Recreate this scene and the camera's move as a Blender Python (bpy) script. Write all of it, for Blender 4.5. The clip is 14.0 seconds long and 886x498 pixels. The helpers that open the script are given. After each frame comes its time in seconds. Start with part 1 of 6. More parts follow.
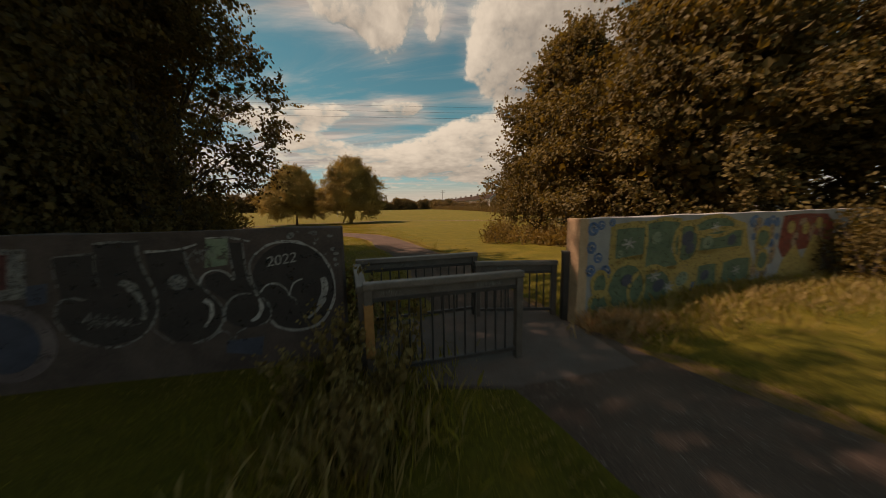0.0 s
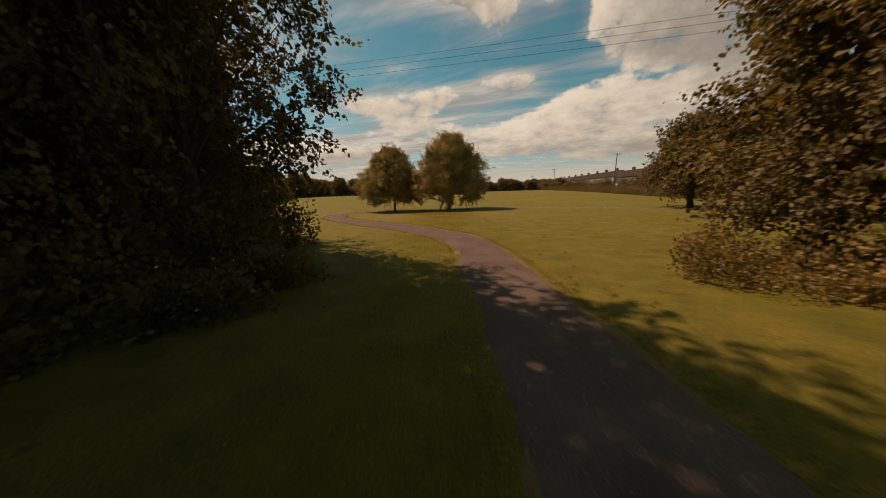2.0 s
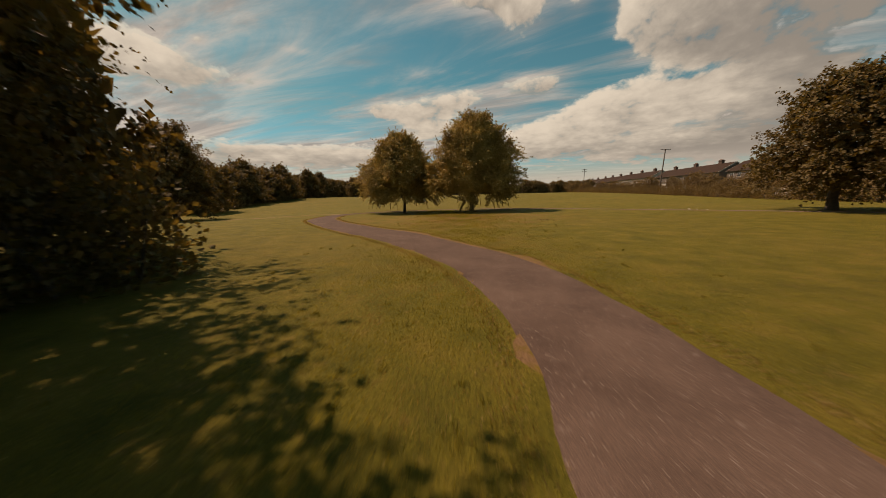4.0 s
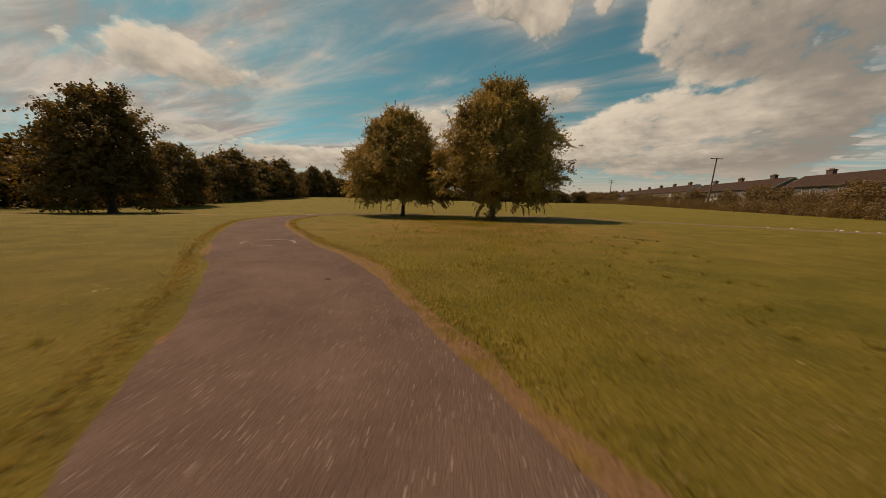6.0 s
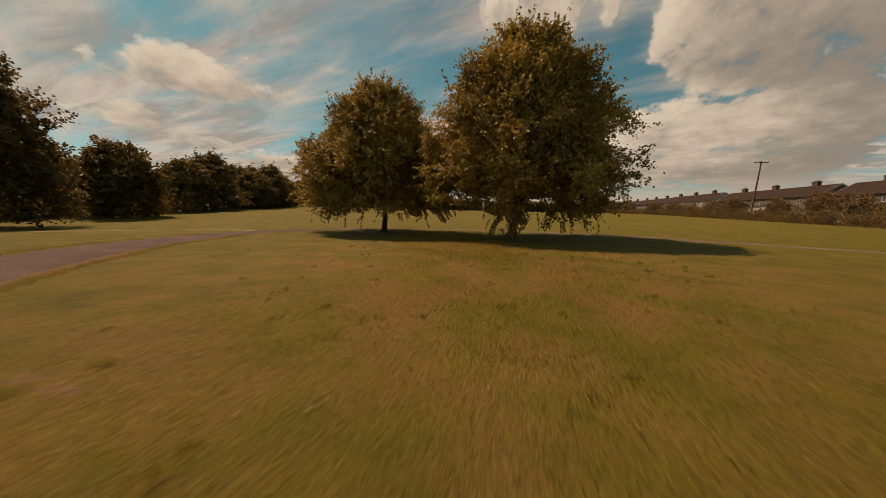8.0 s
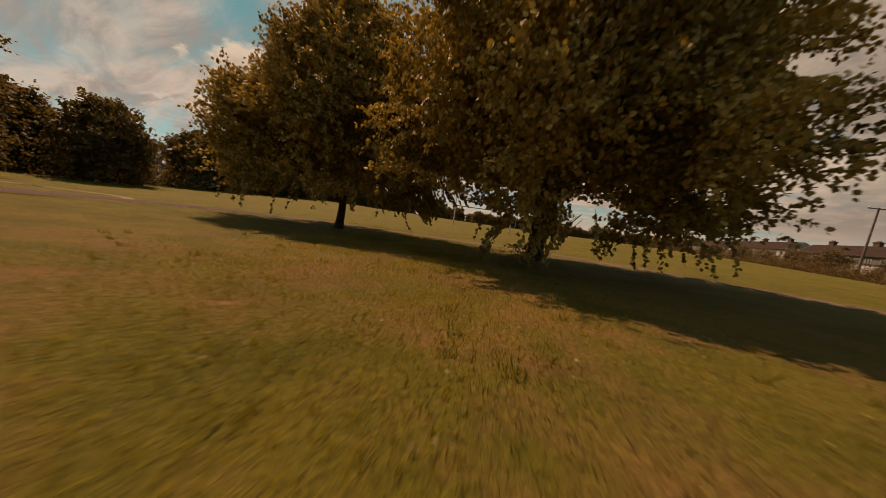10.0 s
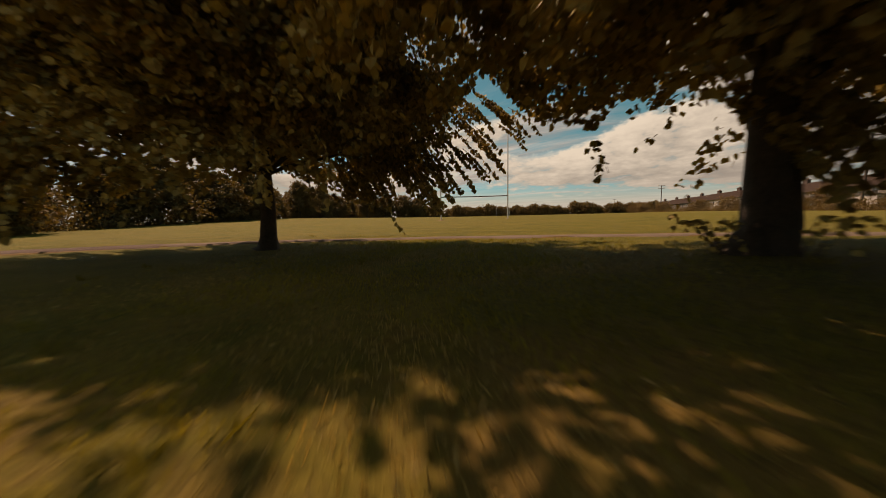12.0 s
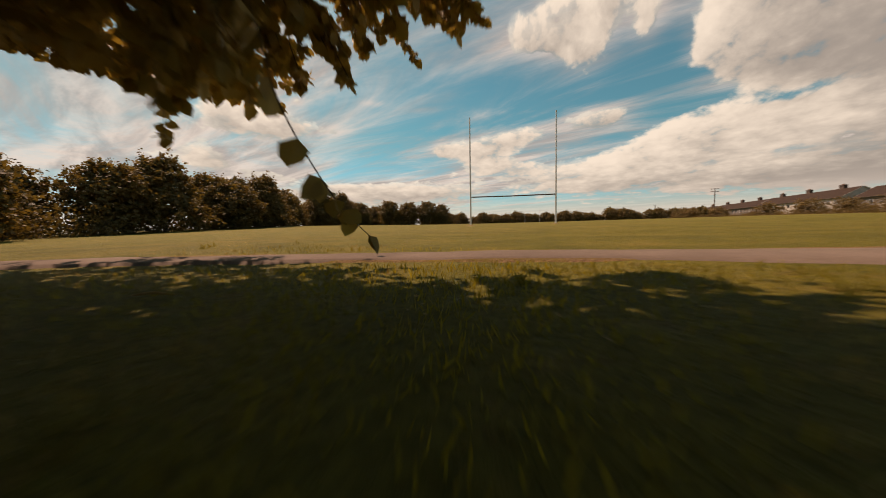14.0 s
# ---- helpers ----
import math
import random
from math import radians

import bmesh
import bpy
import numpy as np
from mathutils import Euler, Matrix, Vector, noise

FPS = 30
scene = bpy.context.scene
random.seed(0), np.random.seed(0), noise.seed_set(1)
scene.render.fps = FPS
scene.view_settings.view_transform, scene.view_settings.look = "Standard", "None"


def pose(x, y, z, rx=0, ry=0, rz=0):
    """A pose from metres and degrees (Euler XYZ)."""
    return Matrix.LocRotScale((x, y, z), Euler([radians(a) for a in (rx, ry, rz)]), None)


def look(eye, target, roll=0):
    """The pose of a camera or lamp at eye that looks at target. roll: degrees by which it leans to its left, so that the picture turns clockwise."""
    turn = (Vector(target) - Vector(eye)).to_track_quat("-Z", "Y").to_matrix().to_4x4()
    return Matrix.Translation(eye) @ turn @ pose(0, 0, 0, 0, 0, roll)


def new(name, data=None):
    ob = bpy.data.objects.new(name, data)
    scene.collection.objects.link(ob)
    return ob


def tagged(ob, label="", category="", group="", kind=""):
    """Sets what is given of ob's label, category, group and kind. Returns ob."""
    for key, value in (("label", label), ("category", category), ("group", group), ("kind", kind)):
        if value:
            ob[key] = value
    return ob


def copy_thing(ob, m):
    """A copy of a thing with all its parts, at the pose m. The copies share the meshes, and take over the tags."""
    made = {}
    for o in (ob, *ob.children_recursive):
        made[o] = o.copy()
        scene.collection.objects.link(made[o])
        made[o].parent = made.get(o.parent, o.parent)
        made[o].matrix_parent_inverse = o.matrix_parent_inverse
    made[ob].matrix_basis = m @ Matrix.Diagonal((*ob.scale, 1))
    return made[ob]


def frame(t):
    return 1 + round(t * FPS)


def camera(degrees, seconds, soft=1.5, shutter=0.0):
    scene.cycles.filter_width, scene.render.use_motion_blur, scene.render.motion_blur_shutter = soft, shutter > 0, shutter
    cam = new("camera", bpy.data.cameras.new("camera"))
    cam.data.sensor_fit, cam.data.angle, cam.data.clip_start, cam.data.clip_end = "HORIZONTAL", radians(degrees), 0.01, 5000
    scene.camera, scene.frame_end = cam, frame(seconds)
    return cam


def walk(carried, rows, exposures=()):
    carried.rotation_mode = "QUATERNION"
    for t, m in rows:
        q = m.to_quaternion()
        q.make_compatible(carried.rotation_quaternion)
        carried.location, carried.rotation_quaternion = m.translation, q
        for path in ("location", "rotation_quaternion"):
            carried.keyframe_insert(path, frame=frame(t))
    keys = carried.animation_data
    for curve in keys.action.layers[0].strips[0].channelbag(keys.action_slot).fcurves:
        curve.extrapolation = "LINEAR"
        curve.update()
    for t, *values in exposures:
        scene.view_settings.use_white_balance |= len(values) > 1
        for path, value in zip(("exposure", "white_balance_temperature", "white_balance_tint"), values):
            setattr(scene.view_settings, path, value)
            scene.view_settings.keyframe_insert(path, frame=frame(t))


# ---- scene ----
cam = camera(112.2, 14.0, 0.8, 0.45)

PATH = [
    (0, (-0.213, 0.948, 1.784), (-0.198, 2.93, 1.515), -1.1),
    (0.5, (-0.195, 2.706, 1.857), (-0.293, 4.685, 1.581), -1.5),
    (1, (-0.173, 4.418, 1.968), (-0.51, 6.367, 1.671), 0.9),
    (1.5, (-0.631, 6.047, 2.134), (-1.159, 7.945, 1.785), 0.4),
    (2, (-1.132, 7.538, 2.231), (-1.786, 9.389, 1.853), -1.7),
    (2.5, (-1.763, 9.165, 2.208), (-2.47, 10.997, 1.826), -2.6),
    (3, (-2.396, 10.985, 2.099), (-3.134, 12.804, 1.718), -2.7),
    (5.5, (-6.055, 20.859, 1.033), (-6.892, 22.648, 0.717), 0.9),
    (6, (-6.651, 22.534, 1.069), (-7.507, 24.314, 0.754), 1.2),
    (6.5, (-7.415, 24.176, 1.1), (-8.286, 25.949, 0.787), 0.8),
    (7, (-8.23, 25.795, 1.173), (-9.114, 27.563, 0.869), 0.1),
    (9.5, (-10.354, 34.657, 0.84), (-11.378, 36.365, 0.664), 6.1),
    (10, (-10.762, 36.074, 0.655), (-11.845, 37.746, 0.471), 8.1),
    (10.5, (-11.499, 37.224, 0.534), (-12.639, 38.857, 0.341), 7.2),
    (11, (-12.58, 38.076, 0.487), (-13.677, 39.736, 0.284), 2.5),
    (11.5, (-13.529, 38.939, 0.418), (-14.547, 40.649, 0.224), -0.2),
    (12, (-14.413, 40.012, 0.339), (-15.393, 41.746, 0.153), -1.0),
    (12.5, (-15.412, 41.171, 0.269), (-16.381, 42.912, 0.093), -1.5),
    (13, (-16.289, 42.289, 0.147), (-17.262, 44.029, -0.015), -1.5),
    (13.5, (-16.96, 43.567, 0.229), (-17.966, 45.288, 0.071), -1.7),
    (14, (-17.551, 44.635, 0.112), (-18.671, 46.288, -0.015), -1.1),
]
walk(cam, [(t, look(eye, target, roll)) for t, eye, target, roll in PATH], [(0.0, -0.03, 8200, 38), (3.0, -0.03, 8000, 37), (5.5, -0.17, 8100, 35), (7.0, -0.17, 8200, 36), (9.5, -0.25, 9100, 43), (11.0, -0.18, 9300, 47), (12.0, -0.02, 8400, 39), (13.0, 0.02, 7800, 33), (13.5, 0.08, 7800, 33), (14.0, 0.26, 7900, 40)])

# ---- world, sun, exposure ----
SUN_EL, SUN_AZ = 55.0, math.atan2(-0.98, 0.19)      # the sun stands in the west
sun_way = Vector((math.sin(SUN_AZ) * math.cos(radians(SUN_EL)), math.cos(SUN_AZ) * math.cos(radians(SUN_EL)), math.sin(radians(SUN_EL))))
sun = new("sun", bpy.data.lights.new("sun", "SUN"))
sun.data.energy, sun.data.angle, sun.data.color = 5.0, radians(0.6), (1.0, 0.87, 0.68)
sun.matrix_world = look(sun_way * 60, (0, 0, 0))

world = bpy.data.worlds.new("sky")
scene.world = world
world.use_nodes = True
wn, wl = world.node_tree.nodes, world.node_tree.links
wn.clear()


def wnode(kind):
    return wn.new(kind)


def wrange(value, low, high, top=1.0):
    n = wnode("ShaderNodeMapRange")
    n.interpolation_type = "SMOOTHSTEP"
    wl.new(value, n.inputs[0])
    n.inputs[1].default_value, n.inputs[2].default_value, n.inputs[4].default_value = low, high, top
    return n.outputs[0]


def wmix(fac, a, b, mode="MIX"):
    n = wnode("ShaderNodeMix")
    n.data_type, n.blend_type = "RGBA", mode
    for slot, v in ((0, fac), (6, a), (7, b)):
        if isinstance(v, (int, float)):
            n.inputs[slot].default_value = v
        elif isinstance(v, tuple):
            n.inputs[slot].default_value = (*v, 1)
        else:
            wl.new(v, n.inputs[slot])
    return n.outputs[2]


def wmath(op, a, b=None, c=None, clamp=False):
    n = wnode("ShaderNodeMath")
    n.operation, n.use_clamp = op, clamp
    for i, v in enumerate((a, b, c)):
        if v is None:
            continue
        if isinstance(v, (int, float)):
            n.inputs[i].default_value = v
        else:
            wl.new(v, n.inputs[i])
    return n.outputs[0]


sky = wnode("ShaderNodeTexSky")
sky.sky_type, sky.sun_disc, sky.sun_elevation, sky.sun_rotation = "NISHITA", False, radians(SUN_EL), SUN_AZ
sky.air_density, sky.dust_density, sky.ozone_density = 1.0, 0.6, 2.5
coord = wnode("ShaderNodeTexCoord")
way_out = coord.outputs["Generated"]
split = wnode("ShaderNodeSeparateXYZ")
wl.new(way_out, split.inputs[0])
up_only = wmath("MAXIMUM", split.outputs[2], 0.0)
high_log = wmath("LOGARITHM", wmath("ADD", up_only, 0.10), 2.718)


bearing = wmath("MULTIPLY", wmath("ARCTAN2", split.outputs[0], split.outputs[1]), 1.55)
chart = wnode("ShaderNodeCombineXYZ")      # bearing from north and height above the horizon, in degrees
wl.new(wmath("MULTIPLY", wmath("ARCTAN2", split.outputs[0], split.outputs[1]), 57.2958), chart.inputs[0])
wl.new(wmath("MULTIPLY", wmath("ARCSINE", split.outputs[2]), 57.2958), chart.inputs[1])


def cloud_space(stretch, lift=0.0):
    """Bearing and height, folded so that clouds lie in level banks and grow flatter towards the horizon."""
    v = wnode("ShaderNodeCombineXYZ")
    wl.new(bearing, v.inputs[0])
    v.inputs[1].default_value = 2.3
    wl.new(wmath("ADD", wmath("MULTIPLY", high_log, stretch), lift), v.inputs[2])
    return v.outputs[0]


def cloud_noise(space, scale, detail, rough, warp=0.0, shift=(0, 0, 0), size=(1, 1, 1), turn=0.0):
    mp = wnode("ShaderNodeMapping")
    mp.inputs["Location"].default_value, mp.inputs["Scale"].default_value, mp.inputs["Rotation"].default_value = shift, size, (0, 0, turn)
    wl.new(space, mp.inputs[0])
    n = wnode("ShaderNodeTexNoise")
    n.inputs["Scale"].default_value, n.inputs["Detail"].default_value, n.inputs["Roughness"].default_value, n.inputs["Distortion"].default_value = scale, detail, rough, warp
    wl.new(mp.outputs[0], n.inputs["Vector"])
    return n.outputs[0]


# cumulus heaps: bearing, height, half width, half height in degrees, and how solid they are
HEAPS_ALOFT = [(-13.4, 30.6, 6.9, 3.1, 1.0), (-8.8, 26.6, 3.7, 3.0, 1.0), (-9.0, 33.0, 7.0, 2.6, 1.0), (0.0, 29.0, 2.2, 3.0, 0.9), (-16.5, 30.6, 7.0, 2.6, 0.9), (11.5, 29.5, 6.0, 5.0, 1.0), (8.5, 24.0, 3.6, 2.4, 0.9), (12.3, 21.4, 6.6, 3.3, 1.0),
               (20.1, 20.6, 7.1, 4.8, 1.1), (25.6, 20.8, 5.2, 7.0, 1.1), (21.6, 28.9, 9.0, 5.9, 1.1), (-4.6, 17.8, 3.4, 1.5, 0.8), (-0.4, 17.6, 4.9, 0.9, 0.35)]
HEAPS_NORTH = [(8.7, 13.9, 5.1, 3.1, 1.0), (2.5, 12.4, 5.5, 2.5, 1.0), (15.8, 10.8, 6.7, 3.4, 1.0), (-3.3, 9.9, 7.1, 2.0, 0.9), (11.1, 6.9, 14.1, 2.3, 0.9), (20.2, 9.6, 4.0, 4.3, 1.0), (-8.6, 17.2, 4.4, 1.9, 1.0),
               (-28.9, 14.5, 5.8, 1.9, 1.0), (-20.1, 16.3, 5.8, 1.8, 1.0), (-23.7, 11.2, 8.4, 2.2, 0.9), (-11.9, 8.4, 10.1, 2.1, 0.9), (22.3, 11.0, 5.7, 3.1, 0.8), (-34.2, 14.9, 1.9, 1.2, 0.9)]
HEAPS_WEST = [(-69.8, 18.4, 2.8, 2.5, 1.0), (-65.2, 18.3, 4.2, 2.4, 1.0), (-60.0, 17.2, 4.4, 2.1, 1.0), (-52.8, 17.4, 2.4, 0.9, 0.75), (-75.6, 17.2, 1.2, 1.0, 0.7), (-71.6, 11.2, 2.8, 1.3, 0.9), (-64.8, 9.6, 4.4, 1.3, 0.85),
              (-57.5, 7.2, 6.4, 1.6, 0.95), (-46.0, 7.0, 7.4, 1.8, 0.95), (-74.7, 13.2, 6.7, 2.6, 0.6), (-59.0, 21.3, 1.0, 0.6, 0.8), (-46.6, 22.1, 2.1, 0.4, 0.6), (-36.7, 21.3, 3.5, 0.5, 0.5), (-36.0, 7.2, 8.0, 1.8, 0.9)]
# clear blue gaps between them
GAPS = [(4.0, 17.3, 7.0, 0.9, -0.7), (17.0, 15.6, 8.0, 0.8, -0.6), (2.6, 25.0, 2.0, 2.6, -0.5), (-34.0, 25.0, 17.0, 5.0, -0.9), (-6.5, 14.4, 5.0, 0.8, -0.6), (-7.0, 20.5, 9.0, 1.4, -0.5), (-52.0, 13.5, 6.0, 1.2, -0.25)]
heap, tilt = None, None
for az, high, wide, tall, firm in HEAPS_ALOFT + HEAPS_NORTH + HEAPS_WEST + GAPS:
    place = wnode("ShaderNodeMapping")
    place.inputs["Location"].default_value, place.inputs["Scale"].default_value = (-az / wide, -high / tall, 0), (1 / wide, 1 / tall, 0)
    wl.new(chart.outputs[0], place.inputs[0])
    square, side = wnode("ShaderNodeVectorMath"), wnode("ShaderNodeVectorMath")
    square.operation = side.operation = "DOT_PRODUCT"
    wl.new(place.outputs[0], square.inputs[0])
    wl.new(place.outputs[0], square.inputs[1])
    wl.new(place.outputs[0], side.inputs[0])
    side.inputs[1].default_value = (-0.35, 0.9, 0)
    weight = wmath("MULTIPLY", wmath("POWER", 0.50, square.outputs["Value"]), firm)
    heap = weight if heap is None else wmath("ADD", heap, weight)
    if firm < 0:
        continue
    lit = wmath("MULTIPLY", weight, side.outputs["Value"])
    tilt = lit if tilt is None else wmath("ADD", tilt, lit)
mass = wmath("MINIMUM", heap, 1.15)
topside = wmath("DIVIDE", tilt, wmath("ADD", wmath("MAXIMUM", heap, 0.0), 0.25))      # above 0 towards the sunlit tops, below 0 towards the bases
low_bank = wmath("MULTIPLY", wmath("SUBTRACT", 0.15, split.outputs[2], clamp=True), 5.5)
# cloud cover behind and overhead is out of view, added to brighten shaded places
behind = wmath("MULTIPLY", wrange(wmath("MULTIPLY", split.outputs[1], -1.0), -0.1, 0.3), 0.42)
unseen_aloft = wmath("MULTIPLY", wrange(split.outputs[2], 0.60, 0.80), 0.45)
body = wmath("ADD", wmath("ADD", mass, unseen_aloft), wmath("ADD", low_bank, behind))
here = cloud_space(1.05)
grain = cloud_noise(here, 5.0, 9.0, 0.58, 0.35)
puff = cloud_noise(here, 15.0, 6.0, 0.62, 0.25)
knob = wnode("ShaderNodeTexVoronoi")
knob.feature = "SMOOTH_F1"
knob.inputs["Scale"].default_value, knob.inputs["Detail"].default_value, knob.inputs["Roughness"].default_value, knob.inputs["Smoothness"].default_value = 11.0, 2.0, 0.55, 0.35
wl.new(here, knob.inputs["Vector"])
knobby = wmath("SUBTRACT", 0.42, knob.outputs["Distance"])
rough_edge = wmath("ADD", wmath("MULTIPLY", wmath("SUBTRACT", grain, 0.5), 1.5), wmath("ADD", wmath("MULTIPLY", wmath("SUBTRACT", puff, 0.5), 0.7), wmath("MULTIPLY", knobby, 0.40)))
solid = wmath("ADD", body, rough_edge)
cover = wrange(solid, 0.38, 0.86)
# thin high streaks lie on a level sheet and run towards one point
sheet = wnode("ShaderNodeVectorMath")
sheet.operation = "DIVIDE"
wl.new(way_out, sheet.inputs[0])
lifted_z = wnode("ShaderNodeCombineXYZ")
for i in range(3):
    wl.new(wmath("ADD", up_only, 0.07), lifted_z.inputs[i])
wl.new(lifted_z.outputs[0], sheet.inputs[1])
west_more = wmath("MULTIPLY", wrange(wmath("MULTIPLY", split.outputs[0], -1.0), 0.25, 0.9), 0.11)
floor_more = wmath("MULTIPLY", wmath("SUBTRACT", 0.40, split.outputs[2], clamp=True), 0.26)
wisps = cloud_noise(sheet.outputs[0], 1.0, 8.0, 0.62, 0.7, (3.1, 7.7, 0.5), (0.45, 1.5, 1.0), radians(-68))
streak = wrange(wmath("ADD", wmath("ADD", wisps, wmath("MULTIPLY", mass, 0.10)), wmath("ADD", west_more, floor_more)), 0.455, 0.79, 0.92)
mist = wrange(split.outputs[2], 0.12, 0.03, 0.9)
cloudy = wmath("MAXIMUM", wmath("MAXIMUM", cover, streak), mist)
# bases lie in the shade of the heap above them, tops and their knobs take the sun
relief = wmath("ADD", wmath("MULTIPLY", topside, -0.34), wmath("ADD", wmath("MULTIPLY", knobby, -0.22), wmath("ADD", wmath("MULTIPLY", wmath("SUBTRACT", puff, 0.5), -0.5), wmath("MULTIPLY", wmath("SUBTRACT", grain, 0.5), -0.7))))
gloom = wnode("ShaderNodeVectorMath")
gloom.operation = "DOT_PRODUCT"
wl.new(way_out, gloom.inputs[0])
gloom.inputs[1].default_value = Vector((0.44, 0.80, 0.40)).normalized()
far_bank = wmath("MULTIPLY", wrange(gloom.outputs["Value"], 0.93, 0.998), 0.34)
thick_of_it = wmath("MULTIPLY", wmath("SUBTRACT", solid, 0.75, clamp=True), 0.10)
rows = cloud_noise(cloud_space(1.5), 2.6, 7.0, 0.6, 0.4, (5.0, 1.0, 3.0), (0.55, 1.0, 1.6))
row_shade = wmath("MULTIPLY", wmath("SUBTRACT", rows, 0.47), wrange(split.outputs[2], 0.34, 0.10, 0.6))
shade = wrange(wmath("ADD", wmath("ADD", relief, thick_of_it), wmath("ADD", far_bank, row_shade)), -0.22, 0.62)
cloud_tint = wmix(shade, (6.3, 6.95, 5.75), (2.5, 2.8, 2.45))
thin = wmix(wrange(cloud_noise(sheet.outputs[0], 2.3, 8.0, 0.62, 0.5, (1.3, 2.7, 0.5), (0.40, 1.5, 1.0), radians(-68)), 0.36, 0.66), (3.1, 3.4, 3.1), (5.6, 6.0, 5.2))
veil = wmix(wrange(cover, 0.0, 0.5), thin, cloud_tint)
# clouds near the sun glow with forward-scattered light, boosted to brighten the shade below
toward = wnode("ShaderNodeVectorMath")
toward.operation = "DOT_PRODUCT"
wl.new(way_out, toward.inputs[0])
toward.inputs[1].default_value = sun_way
halo = wrange(toward.outputs["Value"], 0.86, 0.99)
veil = wmix(halo, veil, wmix(1.0, veil, (2.6, 2.5, 2.3), "MULTIPLY"))
veil = wmix(mist, veil, (4.6, 5.0, 4.3))
deep = wmix(1.0, sky.outputs[0], wmix(wrange(split.outputs[2], 0.30, 0.06), (0.28, 0.88, 0.68), (0.40, 0.86, 0.80)), "MULTIPLY")
whole = wmix(cloudy, deep, veil)
glow = wnode("ShaderNodeBackground")
wl.new(whole, glow.inputs[0])
glow.inputs[1].default_value = 0.10
wl.new(glow.outputs[0], wnode("ShaderNodeOutputWorld").inputs[0])

# ---- materials ----


def material(name, build):
    m = bpy.data.materials.new(name)
    m.use_nodes = True
    nt = m.node_tree
    bsdf = nt.nodes["Principled BSDF"]
    build(nt, bsdf)
    return m


def tex(nt, scale, detail=4.0, rough=0.55, kind="ShaderNodeTexNoise", space="Object"):
    c = nt.nodes.new("ShaderNodeTexCoord")
    n = nt.nodes.new(kind)
    n.inputs["Scale"].default_value = scale
    if kind == "ShaderNodeTexNoise":
        n.inputs["Detail"].default_value, n.inputs["Roughness"].default_value = detail, rough
    nt.links.new(c.outputs[space], n.inputs["Vector"])
    return n.outputs[0]


def ramp(nt, fac, stops):
    r = nt.nodes.new("ShaderNodeValToRGB")
    nt.links.new(fac, r.inputs[0])
    e = r.color_ramp.elements
    while len(e) < len(stops):
        e.new(0.5)
    for el, (p, c) in zip(e, stops):
        el.position, el.color = p, (*c, 1)
    return r.outputs[0]


def blend(nt, fac, a, b, mode="MIX"):
    m = nt.nodes.new("ShaderNodeMix")
    m.data_type, m.blend_type = "RGBA", mode
    for slot, v in ((0, fac), (6, a), (7, b)):
        if isinstance(v, (int, float)):
            m.inputs[slot].default_value = v
        elif isinstance(v, tuple):
            m.inputs[slot].default_value = (*v, 1)
        else:
            nt.links.new(v, m.inputs[slot])
    return m.outputs[2]


def bump(nt, bsdf, height, strength, distance):
    b = nt.nodes.new("ShaderNodeBump")
    b.inputs["Strength"].default_value, b.inputs["Distance"].default_value = strength, distance
    nt.links.new(height, b.inputs["Height"])
    nt.links.new(b.outputs[0], bsdf.inputs["Normal"])


def rough_paint(name, dark, light, scale=6.0, rough=0.85, fine=60.0, bump_by=0.35, metal=0.0, gloss=0.5):
    """A matt surface with stains at one scale and grain at another."""
    def build(nt, b):
        c = ramp(nt, tex(nt, scale, 6, 0.62), [(0.32, dark), (0.68, light)])
        c = blend(nt, 0.35, c, ramp(nt, tex(nt, fine, 3, 0.6), [(0.3, dark), (0.7, light)]), "MIX")
        nt.links.new(c, b.inputs["Base Color"])
        b.inputs["Roughness"].default_value, b.inputs["Metallic"].default_value = rough, metal
        b.inputs["Specular IOR Level"].default_value = gloss
        bump(nt, b, tex(nt, fine, 4, 0.65), bump_by, 0.01)
    return material(name, build)


def leaf_material(name, dark, light, through_by=0.35, rough=0.62, gloss=0.2):
    def build(nt, b):
        g = nt.nodes.new("ShaderNodeNewGeometry")
        c = ramp(nt, g.outputs["Random Per Island"], [(0.0, dark), (0.75, light), (1.0, tuple(min(1, v * 1.2) for v in light))])
        c = blend(nt, 0.55, c, ramp(nt, tex(nt, 0.45, 3, 0.5), [(0.35, dark), (0.65, light)]))
        nt.links.new(c, b.inputs["Base Color"])
        b.inputs["Roughness"].default_value, b.inputs["Specular IOR Level"].default_value = rough, gloss
        t = nt.nodes.new("ShaderNodeBsdfTranslucent")
        nt.links.new(blend(nt, 1.0, c, (1.5, 1.25, 0.5), "MULTIPLY"), t.inputs[0])
        mix = nt.nodes.new("ShaderNodeMixShader")
        mix.inputs[0].default_value = through_by
        nt.links.new(b.outputs[0], mix.inputs[1])
        nt.links.new(t.outputs[0], mix.inputs[2])
        nt.links.new(mix.outputs[0], nt.nodes["Material Output"].inputs[0])
    return material(name, build)


def zone(nt, x, y, inner, outer):
    """1 within the inner distance of a place on the plan, 0 beyond the outer one, with an uneven rim."""
    c = nt.nodes.new("ShaderNodeTexCoord")
    d = nt.nodes.new("ShaderNodeVectorMath")
    d.operation = "DISTANCE"
    d.inputs[1].default_value = (x, y, 0)
    nt.links.new(c.outputs["Object"], d.inputs[0])
    m = nt.nodes.new("ShaderNodeMapRange")
    m.interpolation_type = "SMOOTHSTEP"
    nt.links.new(d.outputs["Value"], m.inputs[0])
    m.inputs[1].default_value, m.inputs[2].default_value, m.inputs[3].default_value, m.inputs[4].default_value = outer, inner, 0.0, 1.0
    return m.outputs[0]


